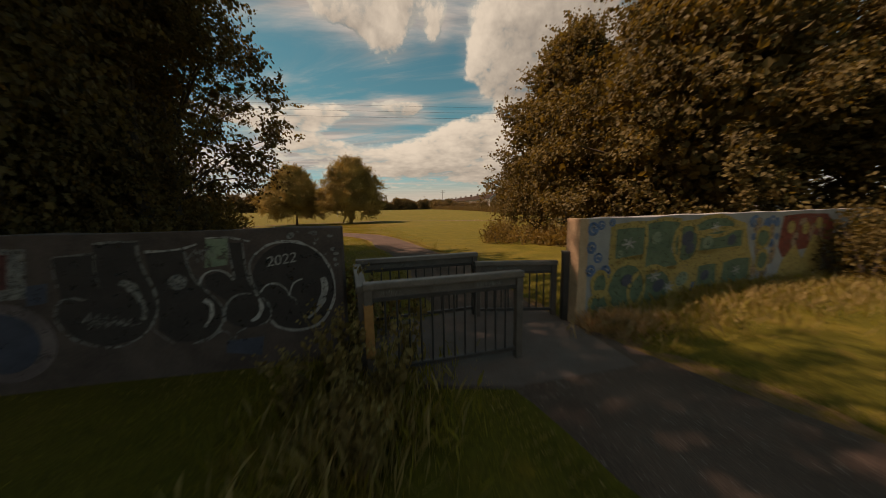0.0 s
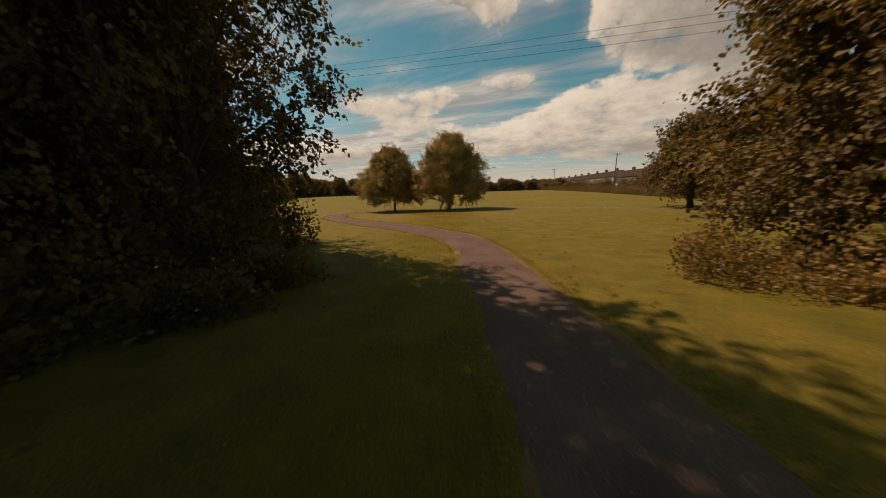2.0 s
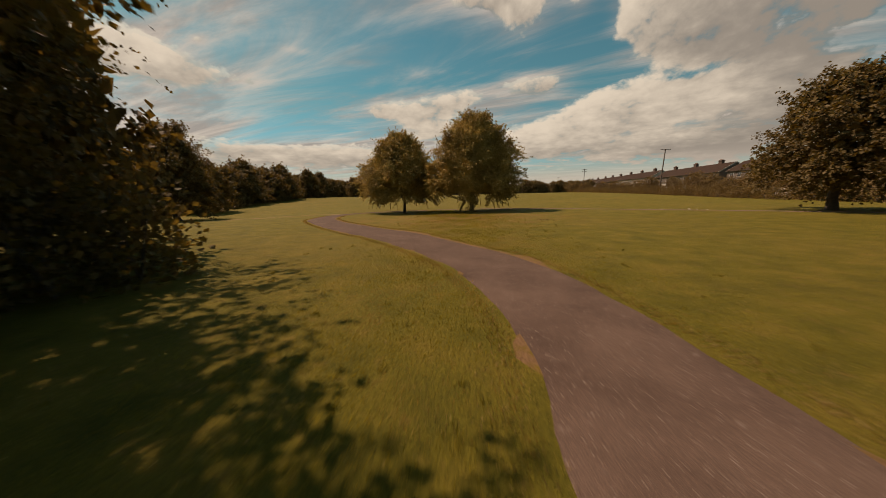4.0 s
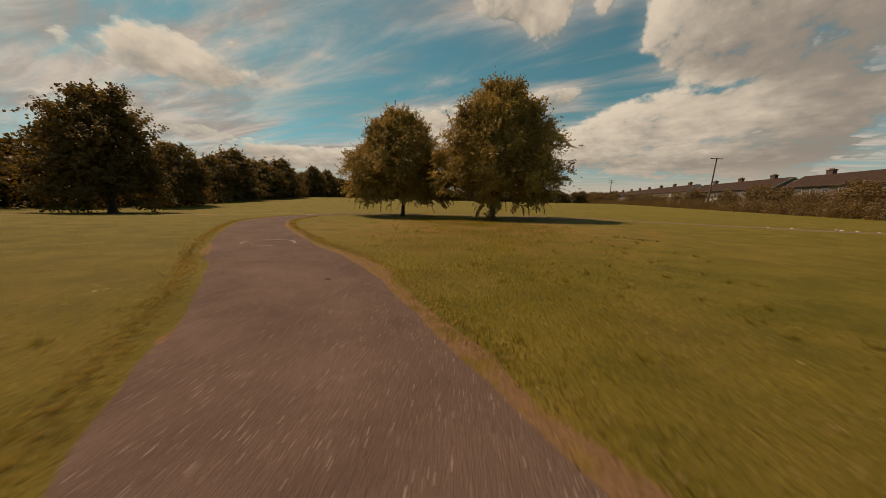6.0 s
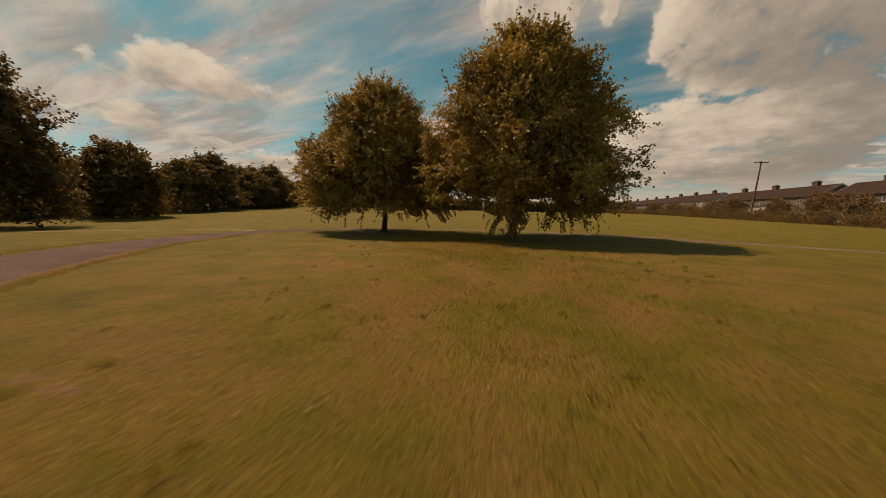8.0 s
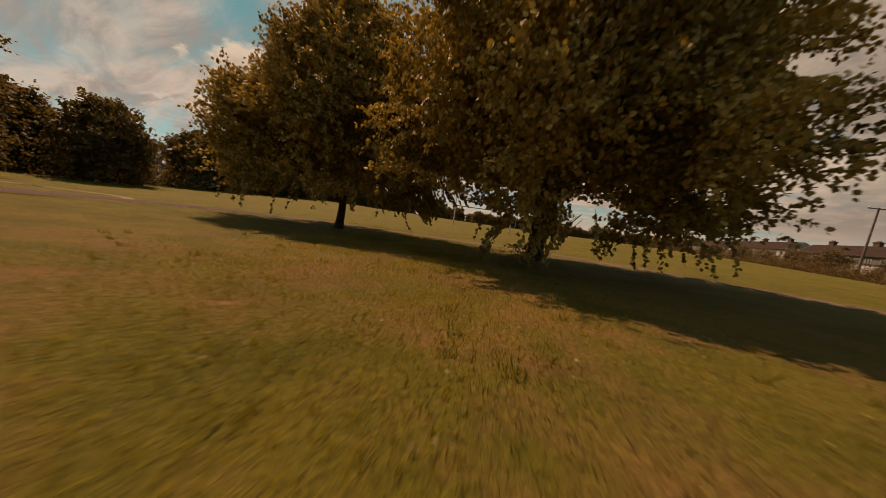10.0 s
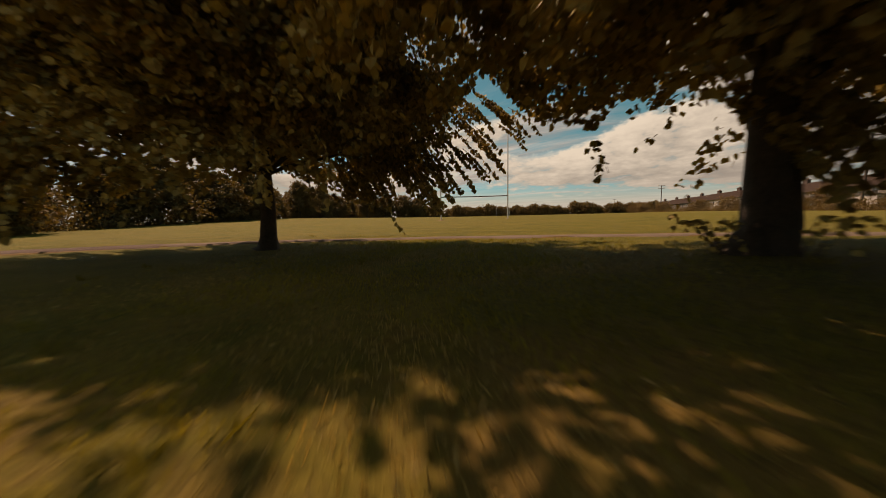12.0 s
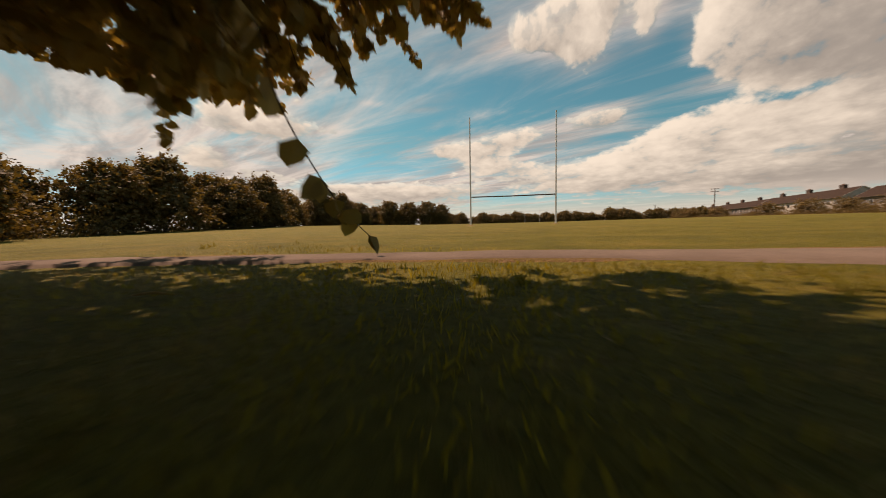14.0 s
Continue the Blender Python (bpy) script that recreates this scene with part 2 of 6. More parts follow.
def times(nt, a, b):
    n = nt.nodes.new("ShaderNodeMath")
    n.operation = "MULTIPLY"
    for i, v in enumerate((a, b)):
        if isinstance(v, (int, float)):
            n.inputs[i].default_value = v
        else:
            nt.links.new(v, n.inputs[i])
    return n.outputs[0]


def grass_build(nt, b):
    wide = tex(nt, 0.11, 6, 0.6)
    mid = tex(nt, 1.1, 6, 0.65)
    fine = tex(nt, 26.0, 5, 0.7)
    c = ramp(nt, mid, [(0.28, (0.071, 0.070, 0.0075)), (0.5, (0.118, 0.104, 0.011)), (0.74, (0.178, 0.135, 0.022))])
    c = blend(nt, ramp(nt, wide, [(0.46, (0, 0, 0)), (0.68, (0.35, 0.35, 0.35))]), c, (0.185, 0.132, 0.030))
    # trampled, drier turf before the limes, with patches of reddish soil
    worn = ramp(nt, tex(nt, 0.75, 7, 0.68), [(0.44, (0, 0, 0)), (0.60, (1, 1, 1))])
    c = blend(nt, times(nt, times(nt, zone(nt, -11.5, 36.0, 2.5, 11.0), worn), 0.80), c, (0.215, 0.118, 0.040))
    mottle = ramp(nt, tex(nt, 3.4, 6, 0.7), [(0.56, (0, 0, 0)), (0.70, (0.5, 0.5, 0.5))])
    c = blend(nt, mottle, c, (0.20, 0.125, 0.036))
    dark_tuft = ramp(nt, tex(nt, 2.1, 6, 0.7), [(0.60, (0, 0, 0)), (0.72, (0.55, 0.55, 0.55))])
    c = blend(nt, dark_tuft, c, (0.058, 0.056, 0.008))
    c = blend(nt, 0.8, c, ramp(nt, fine, [(0.3, (0.45, 0.45, 0.42)), (0.7, (1.35, 1.3, 1.2))]), "MULTIPLY")
    nt.links.new(c, b.inputs["Base Color"])
    b.inputs["Roughness"].default_value, b.inputs["Specular IOR Level"].default_value = 0.9, 0.15
    bump(nt, b, fine, 0.9, 0.05)


GRASS = material("mown_grass", grass_build)


def asphalt_build(nt, b):
    c = ramp(nt, tex(nt, 0.9, 6, 0.6), [(0.3, (0.088, 0.059, 0.046)), (0.7, (0.150, 0.104, 0.081))])
    v = tex(nt, 95.0, kind="ShaderNodeTexVoronoi")
    c = blend(nt, 0.75, c, ramp(nt, v, [(0.05, (1.9, 1.85, 1.8)), (0.3, (0.95, 0.93, 0.9)), (0.6, (0.55, 0.55, 0.55))]), "MULTIPLY")
    c = blend(nt, ramp(nt, tex(nt, 9.0, 6, 0.75), [(0.60, (0, 0, 0)), (0.72, (0.6, 0.6, 0.6))]), c, (0.23, 0.185, 0.155))
    chip = tex(nt, 26.0, kind="ShaderNodeTexVoronoi")
    some = ramp(nt, tex(nt, 13.0, 3, 0.6), [(0.45, (0, 0, 0)), (0.56, (1, 1, 1))])
    c = blend(nt, blend(nt, 1.0, ramp(nt, chip, [(0.10, (0.8, 0.8, 0.8)), (0.2, (0, 0, 0))]), some, "MULTIPLY"), c, (0.40, 0.34, 0.29))
    nt.links.new(c, b.inputs["Base Color"])
    b.inputs["Roughness"].default_value, b.inputs["Specular IOR Level"].default_value = 0.95, 0.12
    bump(nt, b, v, 0.5, 0.012)


ASPHALT = material("worn_asphalt", asphalt_build)
DIRT = rough_paint("dry_soil", (0.1344, 0.0882, 0.0336), (0.2604, 0.168, 0.0756), 1.7, 0.95, 34.0, 0.8)


def verge_build(nt, b):
    c = ramp(nt, tex(nt, 1.1, 6, 0.65), [(0.28, (0.084, 0.06468, 0.01008)), (0.5, (0.1428, 0.09996, 0.0168)), (0.74, (0.21, 0.1386, 0.0336))])
    soil = ramp(nt, tex(nt, 30.0, 5, 0.7), [(0.3, (0.12, 0.069, 0.034)), (0.7, (0.24, 0.146, 0.076))])
    c = blend(nt, ramp(nt, tex(nt, 5.5, 8, 0.75), [(0.39, (0, 0, 0)), (0.54, (1, 1, 1))]), c, soil)
    nt.links.new(c, b.inputs["Base Color"])
    b.inputs["Roughness"].default_value, b.inputs["Specular IOR Level"].default_value = 0.95, 0.1
    bump(nt, b, tex(nt, 30.0, 5, 0.7), 0.9, 0.04)


VERGE = material("worn_turf_and_soil", verge_build)
TRODDEN = rough_paint("trodden_gravel_and_soil", (0.10, 0.074, 0.056), (0.175, 0.13, 0.10), 1.3, 0.95, 40.0, 0.7, 0.0, 0.1)
# dark soil of clods and torn turf, also the painted shade in a hollow
DARK_SOIL_AND_SHADE = rough_paint("dark_soil_and_hollow_shade", (0.03, 0.02, 0.011), (0.09, 0.06, 0.032), 9.0, 0.95, 50.0, 0.8, 0.0, 0.1)
REPAIR = rough_paint("pale_worn_mortar", (0.13, 0.105, 0.085), (0.29, 0.245, 0.205), 9.0, 0.95, 50.0, 0.6, 0.0, 0.1)
RED_SOIL = rough_paint("dry_reddish_soil", (0.105, 0.058, 0.022), (0.20, 0.112, 0.048), 7.0, 0.95, 40.0, 0.9, 0.0, 0.1)
CONCRETE = rough_paint("stained_concrete", (0.075, 0.052, 0.042), (0.135, 0.098, 0.08), 2.2, 0.9, 45.0, 0.5)
WALL_DARK = rough_paint("dark_weathered_render", (0.036, 0.024, 0.02), (0.11, 0.078, 0.066), 2.4, 0.9, 40.0, 0.6)
WALL_PALE = rough_paint("pale_blue_painted_render", (0.17, 0.17, 0.175), (0.33, 0.33, 0.31), 2.0, 0.85, 40.0, 0.45)
BARE_RENDER = rough_paint("bare_buff_render", (0.30, 0.19, 0.11), (0.52, 0.35, 0.21), 4.0, 0.9, 30.0, 0.6)
STEEL = rough_paint("weathered_grey_paint_on_steel", (0.05, 0.039, 0.032), (0.15, 0.12, 0.10), 3.0, 0.55, 50.0, 0.25, 0.1)
STEEL_WORN = rough_paint("worn_pale_paint_on_steel", (0.085, 0.067, 0.054), (0.20, 0.165, 0.14), 4.0, 0.5, 50.0, 0.25, 0.1)
STEEL_DARK = rough_paint("black_paint_on_steel", (0.018, 0.016, 0.015), (0.06, 0.05, 0.045), 5.0, 0.5, 60.0, 0.25, 0.1)
RUST = rough_paint("rusty_orange_steel", (0.22, 0.09, 0.025), (0.42, 0.20, 0.06), 6.0, 0.8, 40.0, 0.4)
BARK = rough_paint("ridged_bark", (0.035, 0.026, 0.02), (0.12, 0.09, 0.065), 5.0, 0.95, 28.0, 1.0)
POLE_WOOD = rough_paint("weathered_pole_timber", (0.07, 0.05, 0.04), (0.16, 0.12, 0.09), 3.0, 0.9, 40.0, 0.4)
WIRE = rough_paint("dull_wire", (0.02, 0.02, 0.02), (0.05, 0.05, 0.05), 2.0, 0.6)
WHITE_METAL = rough_paint("white_painted_steel", (0.48, 0.46, 0.43), (0.74, 0.72, 0.68), 3.0, 0.5, 40.0, 0.1)
CROSSBAR = rough_paint("dark_crossbar_pad", (0.05, 0.045, 0.04), (0.12, 0.10, 0.09), 4.0, 0.7)
ROOF = rough_paint("brown_concrete_tiles", (0.0252, 0.01596, 0.01176), (0.0546, 0.03528, 0.02604), 1.4, 0.95, 12.0, 0.6, 0.0, 0.1)
HOUSE_WHITE = rough_paint("white_house_render", (0.2856, 0.2604, 0.2268), (0.462, 0.4284, 0.378), 0.8, 0.85, 20.0, 0.2)
HOUSE_GREY = rough_paint("grey_house_render", (0.08064, 0.0672, 0.05712), (0.1478, 0.1243, 0.1042), 0.9, 0.85, 20.0, 0.2)
CHIMNEY = rough_paint("sooty_chimney_brick", (0.04, 0.026, 0.02), (0.10, 0.065, 0.048), 3.0, 0.9, 20.0, 0.5)
CHIMNEY_POT = rough_paint("terracotta_pot", (0.18, 0.09, 0.05), (0.30, 0.16, 0.09), 4.0)


def spray(name, dark, light, worn, scale=4.0, wear_scale=9.0):
    """Thin paint, worn through in spots so that the wall shows."""
    m = rough_paint(name, dark, light, scale, 0.75, 40.0, 0.2)
    nt = m.node_tree
    hole = ramp(nt, tex(nt, wear_scale, 7, 0.72), [(worn - 0.07, (0, 0, 0)), (worn + 0.07, (1, 1, 1))])
    mix = nt.nodes.new("ShaderNodeMixShader")
    clear = nt.nodes.new("ShaderNodeBsdfTransparent")
    nt.links.new(hole, mix.inputs[0])
    nt.links.new(clear.outputs[0], mix.inputs[1])
    nt.links.new(nt.nodes["Principled BSDF"].outputs[0], mix.inputs[2])
    nt.links.new(mix.outputs[0], nt.nodes["Material Output"].inputs[0])
    return m


PAINT_BLACK = spray("black_spray_paint", (0.014, 0.010, 0.009), (0.04, 0.03, 0.026), 0.36)
PAINT_WHITE = spray("white_spray_paint", (0.14, 0.13, 0.12), (0.46, 0.44, 0.41), 0.41, 7.0, 30.0)
PAINT_PALE = spray("thin_grey_spray_paint", (0.08, 0.075, 0.07), (0.25, 0.24, 0.22), 0.44, 8.0, 24.0)
PAINT_GREEN = spray("green_spray_paint", (0.04, 0.075, 0.045), (0.11, 0.16, 0.09), 0.37, 4.0, 16.0)
PAINT_MINT = spray("faded_mint_spray_paint", (0.10, 0.15, 0.10), (0.22, 0.26, 0.17), 0.42)
PAINT_YELLOW = spray("ochre_yellow_spray_paint", (0.24, 0.165, 0.045), (0.40, 0.285, 0.085), 0.40, 4.0, 16.0)
PAINT_BLUE = spray("blue_spray_paint", (0.035, 0.075, 0.16), (0.085, 0.16, 0.29), 0.40)
PAINT_NAVY = spray("dull_navy_paint", (0.022, 0.028, 0.045), (0.06, 0.07, 0.10), 0.34, 3.0, 5.0)
PAINT_MAUVE = spray("dull_mauve_paint", (0.07, 0.05, 0.05), (0.17, 0.13, 0.125), 0.38, 3.0, 5.0)
PAINT_RED = spray("red_spray_paint", (0.12, 0.018, 0.010), (0.25, 0.045, 0.022), 0.42, 5.0, 12.0)
PAINT_PEACH = spray("faded_peach_spray_paint", (0.20, 0.12, 0.07), (0.36, 0.24, 0.15), 0.46, 5.0, 10.0)
PAINT_WINE = spray("faded_wine_paint", (0.05, 0.012, 0.010), (0.11, 0.03, 0.025), 0.38)
LEAF_LIME = leaf_material("lime_leaf", (0.085, 0.062, 0.019), (0.54, 0.40, 0.13), 0.15, 0.6, 0.2)
# darker leaf tone, with the shade around the gate put into the colour
LEAF_DARK = leaf_material("shade_toned_maple_leaf", (0.052, 0.040, 0.016), (0.175, 0.128, 0.045), 0.34)
LEAF_FAR = leaf_material("woodland_leaf", (0.06, 0.044, 0.018), (0.165, 0.118, 0.044), 0.28)
LEAF_HEDGE = leaf_material("hedge_leaf", (0.10, 0.070, 0.032), (0.205, 0.140, 0.060), 0.3)
LEAF_BUSH = leaf_material("bramble_leaf", (0.09, 0.066, 0.026), (0.27, 0.19, 0.07), 0.36)
STRAW = leaf_material("dry_grass_stalk", (0.168, 0.126, 0.042), (0.3528, 0.2604, 0.1092), 0.35)
STRAW_PALE = leaf_material("bleached_grass_stalk", (0.24, 0.155, 0.085), (0.46, 0.31, 0.18), 0.35)
BLADE = leaf_material("grass_blade", (0.125, 0.114, 0.016), (0.26, 0.222, 0.036), 0.45)
TUFT = leaf_material("coarse_grass_blade", (0.09, 0.083, 0.012), (0.185, 0.16, 0.024), 0.4)
FLOWER = rough_paint("white_petal", (0.6, 0.58, 0.52), (0.8, 0.78, 0.72), 5.0)


def glass_build(nt, b):
    b.inputs["Base Color"].default_value = (0.03, 0.035, 0.04, 1)
    b.inputs["Roughness"].default_value, b.inputs["Specular IOR Level"].default_value = 0.08, 0.8


GLASS = material("dark_window_glass", glass_build)

# ---- building helpers ----


def part(name, bm, mat, parent=None, label=""):
    """Links a bmesh as one mesh object, under a thing or a part if one is given."""
    me = bpy.data.meshes.new(name)
    bm.normal_update()
    bm.to_mesh(me)
    bm.free()
    me.materials.append(mat)
    ob = new(name, me)
    if parent is not None:
        ob.parent = parent
    if label:
        ob["label"] = label
    return ob


def raw(name, verts, faces, mat, parent=None, label="", smooth=False):
    """Links one mesh object from arrays."""
    me = bpy.data.meshes.new(name)
    verts, faces = np.asarray(verts, np.float32), np.asarray(faces, np.int32)
    me.vertices.add(len(verts))
    me.vertices.foreach_set("co", verts.ravel())
    k = faces.shape[1]
    me.loops.add(faces.size)
    me.loops.foreach_set("vertex_index", faces.ravel())
    me.polygons.add(len(faces))
    me.polygons.foreach_set("loop_start", np.arange(0, faces.size, k, dtype=np.int32))
    me.polygons.foreach_set("use_smooth", np.full(len(faces), smooth))
    me.update(calc_edges=True)
    me.materials.append(mat)
    ob = new(name, me)
    if parent is not None:
        ob.parent = parent
    if label:
        ob["label"] = label
    return ob


def thing(name, at, label, category, group="", turn=0.0):
    ob = new(name)
    ob.empty_display_size = 0.2
    ob.matrix_world = pose(*at, 0, 0, turn)
    return tagged(ob, label, category, group)


def box(bm, lo, hi, bevel=0.0, turn=None):
    """A box between two corners, bevelled, added to bm."""
    m = Matrix.Translation([(a + b) / 2 for a, b in zip(lo, hi)]) @ Matrix.Diagonal([b - a for a, b in zip(lo, hi)] + [1])
    if turn is not None:
        m = turn @ m
    r = bmesh.ops.create_cube(bm, size=1.0, matrix=m)
    if bevel:
        edges = list({e for v in r["verts"] for e in v.link_edges})
        bmesh.ops.bevel(bm, geom=edges, offset=bevel, segments=2, profile=0.5, affect="EDGES")
    return bm


def tube_arrays(points, radii, sides=8):
    """Rings along a line of points: vertices and quads."""
    pts = np.asarray(points, float)
    vs, fs = [], []
    for i, (p, r) in enumerate(zip(pts, radii)):
        d = pts[min(i + 1, len(pts) - 1)] - pts[max(i - 1, 0)]
        d /= np.linalg.norm(d) + 1e-9
        a = np.cross(d, (0.31, 0.95, 0.05) if abs(d[2]) > 0.7 else (0, 0, 1))
        a /= np.linalg.norm(a) + 1e-9
        b = np.cross(d, a)
        ang = np.linspace(0, 2 * np.pi, sides, endpoint=False)
        vs.append(p + r * (np.cos(ang)[:, None] * a + np.sin(ang)[:, None] * b))
    for i in range(len(pts) - 1):
        for j in range(sides):
            k = (j + 1) % sides
            fs.append((i * sides + j, i * sides + k, (i + 1) * sides + k, (i + 1) * sides + j))
    return np.concatenate(vs), np.array(fs)


def join_arrays(pieces):
    vs, fs, n = [], [], 0
    for v, f in pieces:
        vs.append(v)
        fs.append(f + n)
        n += len(v)
    return np.concatenate(vs), np.concatenate(fs)


# ---- the ground ----


def smooth01(v):
    v = min(1.0, max(0.0, v))
    return v * v * (3 - 2 * v)


def hill(x, y, cx, cy, sx, sy):
    return math.exp(-((x - cx) / sx) ** 2 - ((y - cy) / sy) ** 2)


def ground_z(x, y):
    """The lie of the park: level by the gate, a shallow dip under the two trees, rising field beyond."""
    z = 1.35 * smooth01((y - 40) / 75) * (1 - 0.85 * smooth01((x + 5) / 32))
    z += 0.9 * hill(x, y, -85, 74, 28, 32)
    z -= 0.22 * hill(x, y, -18, 42.5, 5.5, 8)
    z -= 0.50 * hill(x, y, -45, 36, 15, 12)
    z += 0.25 * hill(x, y, 4.5, 9.0, 2.6, 5.0)
    z += 0.06 * hill(x, y, -12.6, 44.4, 2.0, 2.0)
    return z


def spaced(lo, hi, fine_lo, fine_hi, fine, grow=1.25):
    vals = list(np.arange(fine_lo, fine_hi + 1e-6, fine))
    s, v = fine, fine_hi
    while v < hi:
        s *= grow
        v += s
        vals.append(v)
    s, v = fine, fine_lo
    while v > lo:
        s *= grow
        v -= s
        vals.insert(0, v)
    return np.array(vals)


gx, gy = spaced(-1800, 1800, -46, 14, 0.55), spaced(-1500, 2200, -3, 74, 0.55)
gv = np.array([(x, y, ground_z(x, y) + 0.018 * noise.noise((x * 0.9, y * 0.9, 0))) for y in gy for x in gx])
nx, ny = len(gx), len(gy)
idx = np.arange(nx * ny).reshape(ny, nx)
gf = np.stack([idx[:-1, :-1], idx[:-1, 1:], idx[1:, 1:], idx[1:, :-1]], -1).reshape(-1, 4)
ground = raw("ground", gv, gf, GRASS, smooth=True)
tagged(ground, "sunlit mown park grass with dry yellowed patches", "grass", kind="structure")


def spline(points, step=0.5):
    """Points at even steps along a smooth line through the given ones."""
    p = np.array(points, float)
    p = np.vstack([2 * p[0] - p[1], p, 2 * p[-1] - p[-2]])
    out = []
    for i in range(1, len(p) - 2):
        n = max(2, int(np.linalg.norm(p[i + 1] - p[i]) / step))
        for t in np.arange(n) / n:
            a, b, c, d = p[i - 1], p[i], p[i + 1], p[i + 2]
            out.append(0.5 * (2 * b + (c - a) * t + (2 * a - 5 * b + 4 * c - d) * t * t + (3 * b - a - 3 * c + d) * t ** 3))
    out.append(p[-2])
    return np.array(out)


def ribbon(name, line, mat, lift, ragged=0.0, seed=1.0, across=9):
    """A strip that follows the ground; line rows are x, y, width. Its rim sinks into the turf."""
    pts = spline(line, 0.3)
    vs, fs = [], []
    for i, (x, y, w) in enumerate(pts):
        d = pts[min(i + 1, len(pts) - 1)][:2] - pts[max(i - 1, 0)][:2]
        d /= np.linalg.norm(d) + 1e-9
        n = np.array((-d[1], d[0]))
        for j in range(across):
            s = -1 + 2 * j / (across - 1)
            side = 1 if s > 0 else -1
            r = ragged * noise.fractal((i * 0.21 * 0.9, side * 3.3, seed), 0.6, 2.0, 4)
            off = s * (w / 2 + (r if abs(s) > 0.6 else 0))
            q = np.array((x, y)) + n * off
            vs.append((q[0], q[1], ground_z(*q) + lift - (0.05 if abs(s) > 0.99 else 0.0) + 0.012 * (1 - s * s)))
    k = across
    for i in range(len(pts) - 1):
        for j in range(k - 1):
            fs.append((i * k + j, i * k + j + 1, (i + 1) * k + j + 1, (i + 1) * k + j))
    return raw(name, vs, fs, mat, smooth=True)


PATH_LINE = [(4.6, -2.5, 2.3), (3.2, 0.6, 2.3), (1.75, 3.1, 2.2), (0.85, 5.2, 2.0), (0.15, 7.8, 2.2), (-0.35, 10.2, 2.35), (-1.45, 13.2, 2.15), (-2.57, 16.0, 2.25), (-3.75, 19.0, 2.05),
             (-5.5, 21.65, 2.3), (-7.65, 23.4, 2.2), (-10.70, 25.56, 2.50), (-13.57, 27.0, 2.42), (-18.2, 29.9, 2.3), (-21.9, 33.0, 2.3), (-24.2, 36.8, 1.8),
             (-24.5, 40.0, 1.3), (-23.5, 42.8, 1.1), (-22.0, 44.8, 1.0), (-20.2, 46.2, 1.0), (-18.2, 47.25, 1.0), (-15.5, 47.7, 1.0), (-12.0, 47.6, 1.0), (-8.6, 47.2, 1.0), (-4.0, 46.1, 1.0), (1.0, 44.7, 1.0), (7.0, 43.0, 1.0), (14.0, 40.0, 1.0), (25.0, 33.0, 1.0)]
# the dry rim is broad on the outer side of the bend and thin on the other
VERGE_LINE = [(x + 0.08, y + 0.11 * smooth01((y - 15) / 8), w - 0.13) for x, y, w in PATH_LINE[:18]]
verge = ribbon("path_verge", VERGE_LINE, VERGE, 0.006, 0.32, 5.0, 13)
tagged(verge, "dry orange soil and worn turf along the path edge", "soil", kind="structure")
path = ribbon("path", PATH_LINE[:18], ASPHALT, 0.018, 0.07, 2.0)
tagged(path, "narrow winding worn grey-brown asphalt park path", "path", kind="structure")
foot_rim = ribbon("trodden_rim", [(x, y + 0.10, 0.80 * w) for x, y, w in PATH_LINE[17:]], VERGE, 0.008, 0.22, 4.0)
tagged(foot_rim, "sandy worn rim of the narrow path behind the limes", "soil", kind="structure")
foot = ribbon("trodden_path", [(x, y, 0.66 * w) for x, y, w in PATH_LINE[17:]], TRODDEN, 0.018, 0.16, 3.0)
tagged(foot, "narrow worn pinkish-grey path across the grass behind the limes", "path", kind="structure")
track = ribbon("dirt_track", [(-24.6, 38.6, 0.5), (-27.0, 38.6, 0.4), (-30.0, 36.6, 0.35), (-33.0, 33.0, 0.35), (-37.0, 27.0, 0.3)], DIRT, 0.012, 0.15, 9.0, 5)
tagged(track, "thin trodden dirt track across the grass", "track", kind="structure")

# ---- trees ----


def leaf_cards(centers, axes, normals, sizes, shape):
    """Folded leaves: arrays of base points, lengthwise axes, normals and lengths. shape: 'fine' six-sided, 'plain' four-sided."""
    side = np.cross(normals, axes)
    side /= np.linalg.norm(side, axis=1)[:, None] + 1e-9
    s = sizes[:, None]
    n = len(centers)
    up = normals * s
    if shape == "fine":
        v = np.stack([centers, centers + axes * s * 0.28 + side * s * 0.42 + up * 0.08, centers + axes * s * 0.68 + side * s * 0.33 + up * 0.07,
                      centers + axes * s, centers + axes * s * 0.68 - side * s * 0.33 + up * 0.07, centers + axes * s * 0.28 - side * s * 0.42 + up * 0.08], 1)
        f = np.array([(0, 1, 2, 3), (0, 3, 4, 5)])
        k = 6
    else:
        v = np.stack([centers, centers + axes * s * 0.5 + side * s * 0.42 + up * 0.1, centers + axes * s, centers + axes * s * 0.5 - side * s * 0.42 + up * 0.1], 1)
        f = np.array([(0, 1, 2, 3)])
        k = 4
    faces = (np.arange(n) * k)[:, None, None] + f[None]
    return v.reshape(-1, 3), faces.reshape(-1, 4)


def unit(v):
    return v / (np.linalg.norm(v, axis=-1, keepdims=True) + 1e-9)


def egg(u):
    """Outline of a crown: radius share at height share u."""
    u = np.asarray(u, float)
    return np.clip(np.where(u < 0.32, 0.60 + 0.40 * np.sin(np.clip(u / 0.32, 0, 1) * np.pi / 2), np.cos(np.clip((u - 0.32) / 0.70, 0, 1) * np.pi / 2) ** 0.78), 0, 1)


